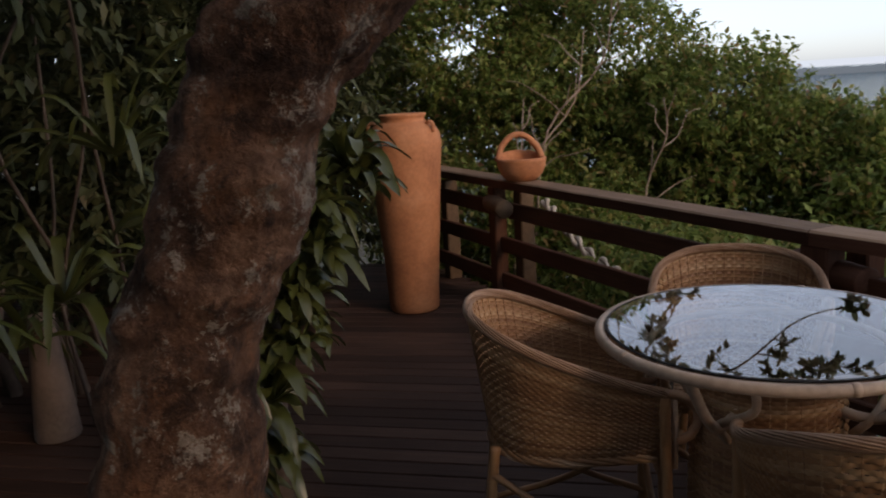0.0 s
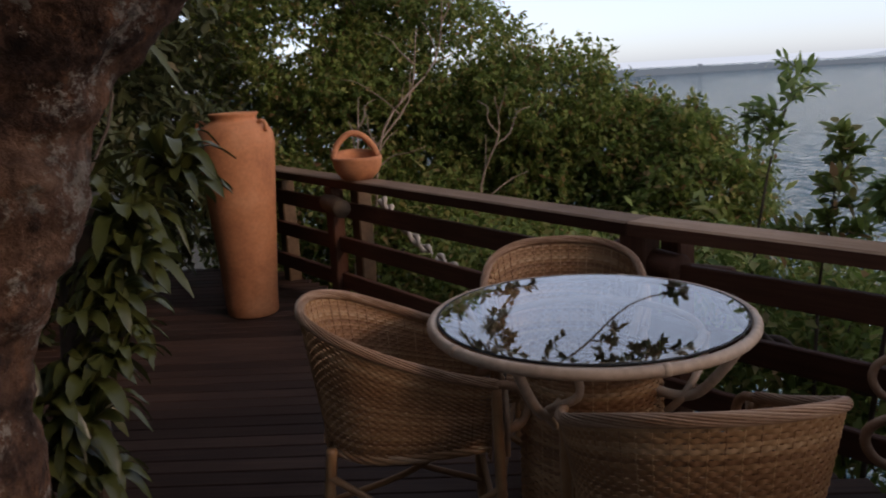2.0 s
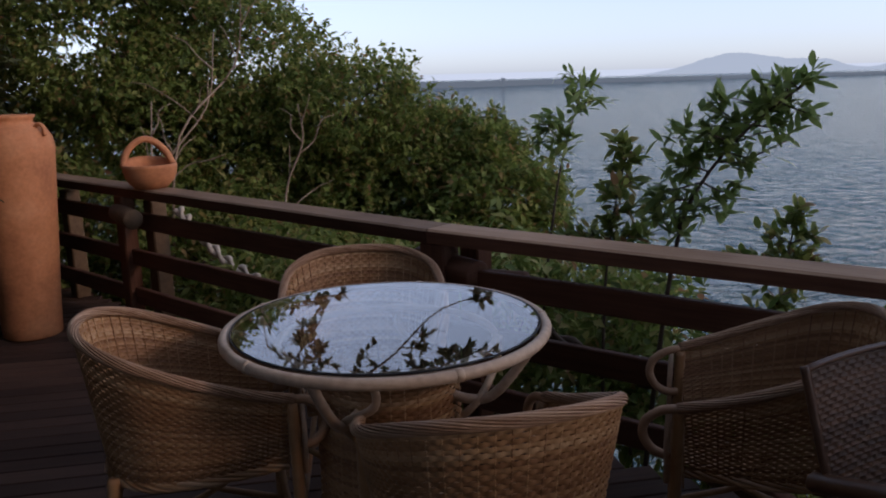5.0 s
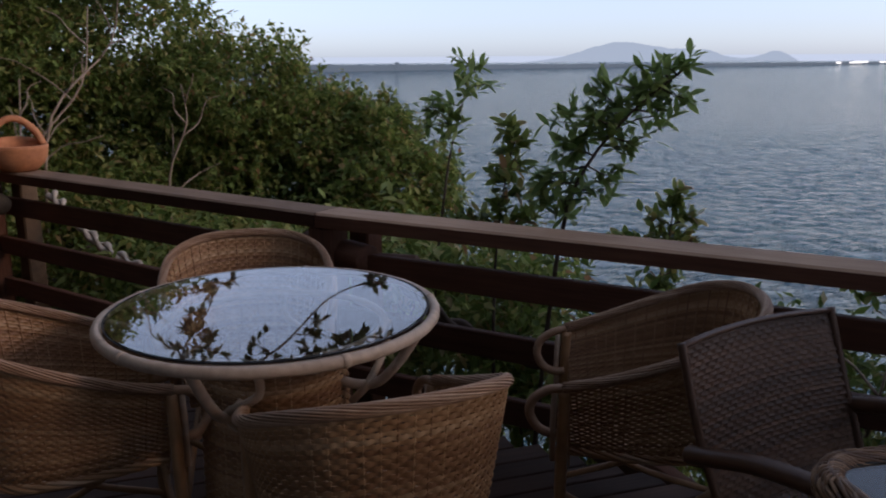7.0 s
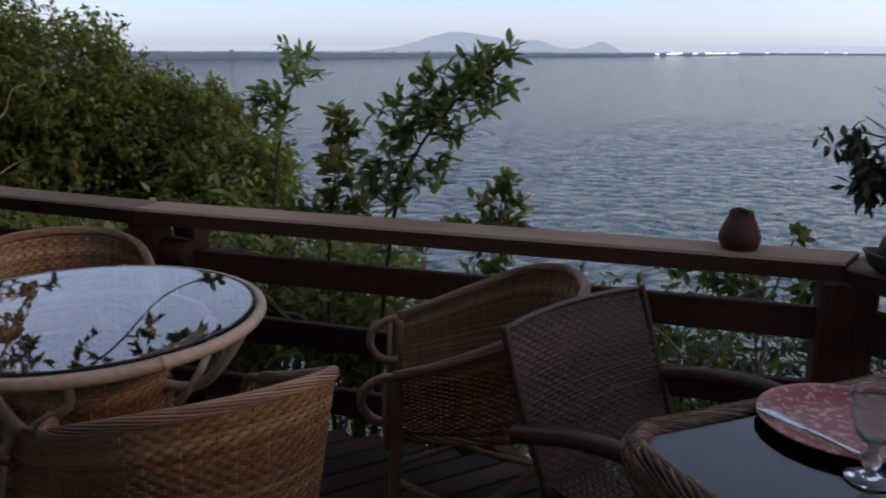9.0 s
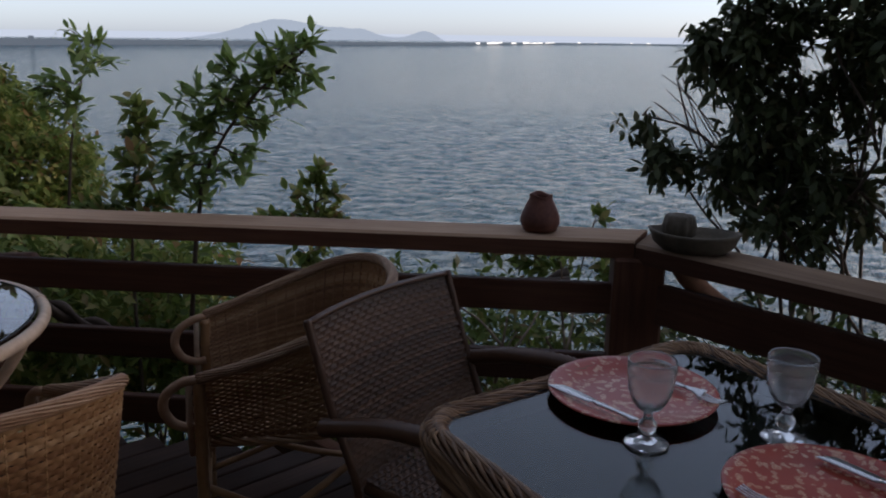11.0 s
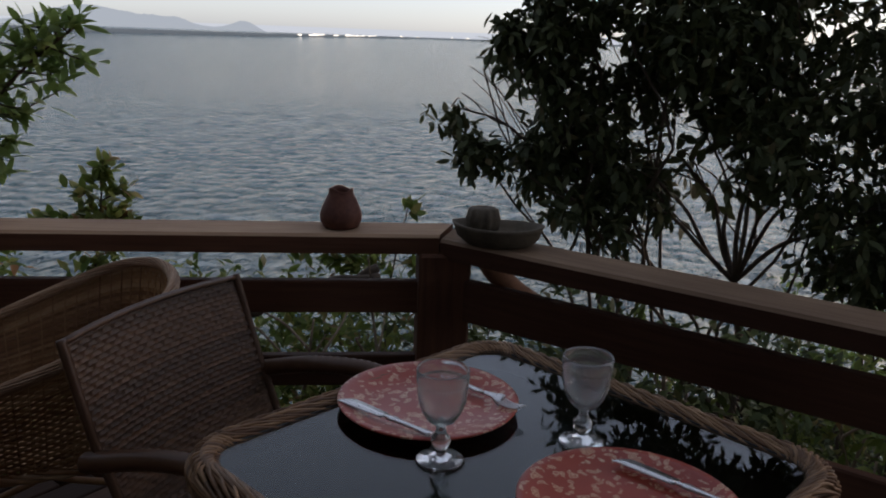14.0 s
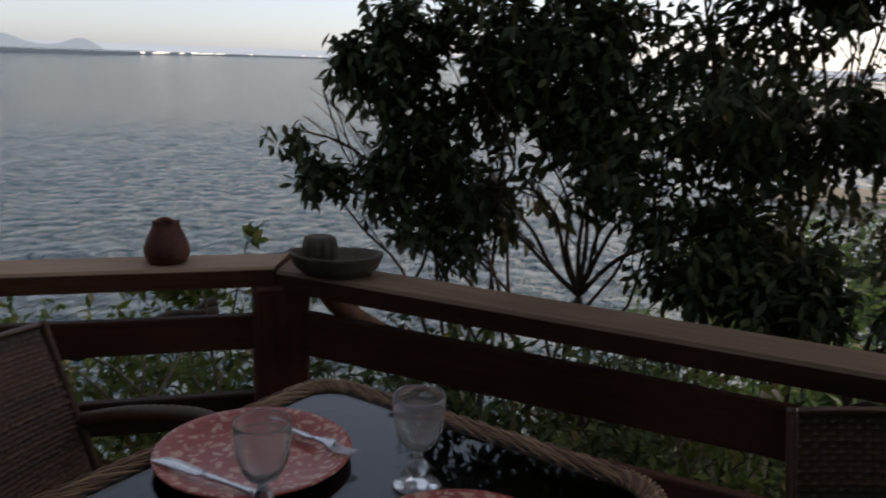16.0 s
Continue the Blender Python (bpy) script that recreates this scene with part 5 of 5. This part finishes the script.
for k in range(4):
    a = radians(52 + 90 * k)
    c, s = math.cos(a), math.sin(a)
    Geo().tube(spline([(0.415 * c, 0.415 * s, 0.712), (0.36 * c, 0.36 * s, 0.63), (0.3 * c, 0.3 * s, 0.565), (0.24 * c, 0.24 * s, 0.55), (0.17 * c, 0.17 * s, 0.56)], 6), 0.0135, 9).to("brace", POLE, rt)
    a2 = a + 0.32
    c2, s2 = math.cos(a2), math.sin(a2)
    Geo().tube(spline([(0.31 * c2, 0.31 * s2, 0.69), (0.3 * c2, 0.3 * s2, 0.62), (0.27 * c, 0.27 * s, 0.56), (0.22 * c, 0.22 * s, 0.5)], 6), 0.011, 8).to("brace", POLE, rt)


rt.scale = (1, 1, 1.03)

# laid table
T2 = pose(1.58, 0.55, 0, 0, 0, -13)
lt = thing("wicker_table", T2, "square wicker table with rounded corners and dark glass, laid for two", "table")


def rsq(h, r, z, n=10):
    out = []
    for q in range(4):
        for k in range(n + 1):
            a = radians(90 * q + 90 * k / n)
            cx, cy = (h - r) * (1 if q in (0, 3) else -1), (h - r) * (1 if q in (0, 1) else -1)
            out.append(Vector((cx + r * math.cos(a), cy + r * math.sin(a), z)))
        q2 = (q + 1) % 4
        a, b = out[-1], Vector(((h - r) * (1 if q2 in (0, 3) else -1) + r * math.cos(radians(90 * q2)), (h - r) * (1 if q2 in (0, 1) else -1) + r * math.sin(radians(90 * q2)), z))
        out += [a.lerp(b, k / 14) for k in range(1, 14)]
    return out + [out[0]]


g = Geo()
nprof = 64
border = rsq(0.359, 0.075, 0.0)
nb = len(border) - 1
prof2 = [(-0.022, 0.738), (-0.016, 0.752), (-0.002, 0.759), (0.012, 0.755), (0.021, 0.74), (0.02, 0.72), (0.012, 0.695), (0.002, 0.672), (-0.01, 0.655)]
prof2 = spline([(o, 0, z) for o, z in prof2], 3)
for c in range(230):
    pts = []
    for j, q in enumerate(prof2):
        f = (c / 230 * nb + j * (0.62 if c % 2 else 0.34)) % nb
        i = int(f)
        p = border[i].lerp(border[i + 1], f - i)
        t = (border[i + 1] - border[i]).normalized()
        outw = Vector((t.y, -t.x, 0))
        lift = 0.0034 * math.sin(j * 0.9 + c * math.pi)
        pts.append(Vector((p.x + outw.x * (q.x + lift), p.y + outw.y * (q.x + lift), q.z + lift * 0.6)))
    g.tube(pts, 0.0036, 5, True)
tagged(g.to("border", CANE, lt, "diagonally wrapped cane border"), kind="stuff")
core = Geo()
for o, z0, z1 in ((0.0, 0.655, 0.75),):
    a = rsq(0.359, 0.075, z0)
    b = rsq(0.363, 0.075, z1)
    base = 0
    core.v = a + b
    core.f = [(i, i + 1, i + 1 + len(a), i + len(a)) for i in range(len(a) - 1)]
core.to("apron", WICKER, lt)
g = Geo()
sh = rsq(0.343, 0.058, 0.747)[:-1]
g.v = [Vector((p.x, p.y, 0.741)) for p in sh] + [Vector((p.x, p.y, 0.749)) for p in sh]
nn = len(sh)
g.f = [tuple(reversed(range(nn))), tuple(range(nn, 2 * nn))] + [(i, (i + 1) % nn, nn + (i + 1) % nn, nn + i) for i in range(nn)]
lt_glass = g.to("glass_top", GLASS_DARK, lt, "dark reflecting glass top", smooth=False)
Geo().tube(rsq(0.3395, 0.055, 0.7492), 0.0028, 6, False).to("seal", BLACK, lt_glass, "thin black seal")
g = Geo()
a = [Vector((p.x, p.y, 0.7)) for p in rsq(0.345, 0.06, 0.7)]
g.v, g.f = a[:-1], [tuple(range(len(a) - 1))]
g.to("under_panel", WICKER, lt, "dark wicker panel under the glass", smooth=False)
for sx in (1, -1):
    for sy in (1, -1):
        pts = [Vector((sx * (0.31 - 0.01 * t), sy * (0.31 - 0.01 * t), 0.69 * (1 - t))) for t in [k / 40 for k in range(41)]]
        Geo().tube(pts, [0.027 + 0.002 * (k % 2) - 0.008 * k / 40 for k in range(41)], 10).to("leg", RATTAN_RIM, lt)

TZ = 0.7495
plate_p = [(0.06, 0.004), (0.1, 0.004), (0.105, 0.0), (0.115, 0.0), (0.125, 0.006), (0.16, 0.013), (0.1695, 0.016), (0.1705, 0.018), (0.168, 0.0195), (0.155, 0.0165), (0.125, 0.011), (0.118, 0.008), (0.06, 0.008), (0.001, 0.008)]


def plate(x, y, turn):
    ob = Geo().lathe([(0.001, 0.004)] + plate_p, 64).to("charger_plate", PLATE)
    ob.matrix_basis = pose(x, y, TZ, 0, 0, turn) @ Matrix.Diagonal((0.935, 0.935, 1, 1))
    return tagged(ob, "red glazed plate with cream flower pattern on the glass", "plate", "plates on the table")


plate(1.67, 0.764, 10)
plate(1.542, 0.352, 130)


def goblet(x, y, turn):
    ob = thing("goblet", pose(x, y, TZ, 0, 0, turn), "stemmed pressed-glass goblet with a diamond pattern", "goblet", "goblets on the table")
    foot = [(0.001, 0.0), (0.036, 0.0), (0.038, 0.002), (0.036, 0.0045), (0.02, 0.009), (0.009, 0.014), (0.0085, 0.02), (0.014, 0.026), (0.0155, 0.034), (0.0145, 0.041), (0.009, 0.047), (0.0075, 0.054), (0.009, 0.06), (0.001, 0.061)]
    Geo().lathe(foot, 32).to("stem", GOBLET, ob, "knopped glass stem and foot")
    outer = [(0.001, 0.06), (0.011, 0.061), (0.022, 0.069), (0.031, 0.082), (0.037, 0.1), (0.0395, 0.118), (0.0405, 0.138), (0.0405, 0.151), (0.0395, 0.153), (0.0385, 0.151)]
    inner = [(0.0385, 0.138), (0.0375, 0.118), (0.0345, 0.1), (0.0285, 0.084), (0.02, 0.073), (0.009, 0.067), (0.001, 0.066)]
    dense = []
    for (r0, z0), (r1, z1) in zip(outer, outer[1:]):
        st = max(1, int(math.hypot(r1 - r0, z1 - z0) / 0.0022))
        dense += [(r0 + (r1 - r0) * k / st, z0 + (z1 - z0) * k / st) for k in range(st)]
    no = len(dense)
    g = Geo().lathe(dense + [outer[-1]] + inner, 96)
    for i, vv in enumerate(g.v):
        if i < no * 96 and 0.078 < vv.z < 0.13:
            a = math.atan2(vv.y, vv.x)
            k = 1 - 0.045 * (abs(math.sin(12 * a + vv.z * 330)) * abs(math.sin(12 * a - vv.z * 330))) ** 0.5
            vv.x, vv.y = vv.x * k, vv.y * k
    g.to("bowl", GOBLET, ob, "diamond-cut glass bowl")
    return ob


goblet(1.52, 0.648, 0)
goblet(1.70, 0.487, 20)


def flatware(kind, x, y, turn, z, tilt=0.0):
    """A table knife or fork, its length along local x, tip at +x."""
    ob = thing("table_" + kind, pose(x, y, z, 0, tilt, turn), "plain stainless steel table " + kind + " lying on a plate", kind, kind + "s on the plates")
    g = Geo()
    n = 14
    for i in range(n + 1):
        t = i / n
        w = 0.0115 - 0.0045 * math.sin(math.pi * min(1, t * 1.1)) if t < 0.9 else 0.0062
        g.v += [Vector((-0.1 + 0.1 * t, -w, 0.001)), Vector((-0.1 + 0.1 * t, 0, 0.0042)), Vector((-0.1 + 0.1 * t, w, 0.001)), Vector((-0.1 + 0.1 * t, 0, -0.001))]
    for i in range(n):
        for k in range(4):
            a, b = i * 4 + k, i * 4 + (k + 1) % 4
            g.f.append((a, b, b + 4, a + 4))
    g.f += [(3, 2, 1, 0), tuple(n * 4 + k for k in range(4))]
    g.to("handle", STEEL, ob)
    g = Geo()
    if kind == "knife":
        m = 12
        for i in range(m + 1):
            t = i / m
            hi, lo = 0.0095 + 0.002 * t, -0.0095 - 0.003 * math.sin(t * 2.2)
            if t > 0.75:
                k = (t - 0.75) / 0.25
                lo = lo * (1 - k * k) + hi * k * k * 0.9
            g.v += [Vector((0.1 * t, lo, 0.0014)), Vector((0.1 * t, hi, 0.0018)), Vector((0.1 * t, hi, 0.0)), Vector((0.1 * t, lo, 0.001))]
        for i in range(m):
            for k in range(4):
                a, b = i * 4 + k, i * 4 + (k + 1) % 4
                g.f.append((a, b, b + 4, a + 4))
        g.f += [(3, 2, 1, 0), tuple(m * 4 + k for k in range(4))]
        g.to("blade", STEEL, ob)
    else:
        g.tube(spline([(0, 0, 0.002), (0.02, 0, 0.004), (0.035, 0, 0.003), (0.045, 0, 0.002)], 3), [0.004, 0.004, 0.004, 0.005, 0.006, 0.008, 0.01, 0.011, 0.0115, 0.0115], 8, flat=0.25)
        for k in range(4):
            yy = -0.0093 + 0.0062 * k
            Geo().tube(spline([(0.043, yy, 0.002), (0.065, yy, 0.0005), (0.09, yy * 0.95, 0.006)], 4), 0.0016, 5).to("tine", STEEL, ob)
        g.to("neck", STEEL, ob)
    return ob


PZ = TZ + 0.0195
flatware("knife", 1.562, 0.782, 83, PZ)
flatware("fork", 1.737, 0.69, -105, PZ)
flatware("knife", 1.629, 0.313, 79, PZ)
flatware("fork", 1.447, 0.37, 85, PZ)


# ---- liana hanging outside the rail ----
for k, pts in enumerate((((0.1, 5.32, 0.66), (0.2, 5.1, 0.56), (0.33, 4.9, 0.42), (0.5, 4.65, 0.33)), ((1.32, 3.1, 0.62), (1.5, 2.95, 0.42), (1.75, 2.75, 0.28), (2.0, 2.5, 0.2)), ((2.35, 2.42, 0.22), (2.52, 2.25, 0.34), (2.7, 2.07, 0.4), (2.98, 1.8, 0.5)))):
    g = Geo()
    path = spline(pts, 14)
    for c in range(2):
        q = []
        for i, p in enumerate(path):
            a = i * 0.55 + math.pi * c
            q.append(p + Vector((math.cos(a) * 0.016, math.cos(a) * 0.016, math.sin(a) * 0.018)))
        g.tube(q, [0.015 + 0.004 * math.sin(i * 1.1) for i in range(len(q))], 7)
    ob = g.to("liana", ROPE if k == 0 else TWIG, None)
    tagged(ob, ("pale" if k == 0 else "dark brown") + " twisted woody liana hanging outside the railing", "vine", "lianas on the railing")


g = Geo()
g.tube(spline([(2.6, 1.16, 0.76), (2.64, 1.1, 0.68), (2.72, 1.02, 0.6), (2.84, 0.93, 0.55)], 6), [0.03, 0.032, 0.034, 0.036, 0.036, 0.034, 0.032, 0.03, 0.03, 0.03, 0.03, 0.03, 0.03, 0.028, 0.026, 0.024, 0.022, 0.02, 0.016], 9)
tagged(g.to("driftwood_piece", REDBARK), "curved brown piece of driftwood hung at the railing corner", "driftwood")


# ---- deck boards, last ----
vmin, vmax = min(p.dot(dv) for p in POLY), max(p.dot(dv) for p in POLY)
v0 = vmin + 0.01
rb = random.Random(9)
while v0 < vmax - BOARD:
    ends = [span(v0 + 0.002), span(v0 + BOARD - 0.002)]
    if all(ends):
        a, b = max(e[0] for e in ends), min(e[1] for e in ends)
        if b - a > 0.15:
            L = b - a
            c = du * ((a + b) / 2) + dv * (v0 + BOARD / 2)
            ob = Geo().box(Matrix.Identity(4), L, BOARD, 0.03, 0.004).to("board", DECK, deck, smooth=False)
            ob.matrix_basis = pose(c.x, c.y, -0.015 + rb.uniform(-0.0015, 0.0), rb.uniform(-0.25, 0.25), 0, math.degrees(DECK_TURN))
    v0 += BOARD + GAP
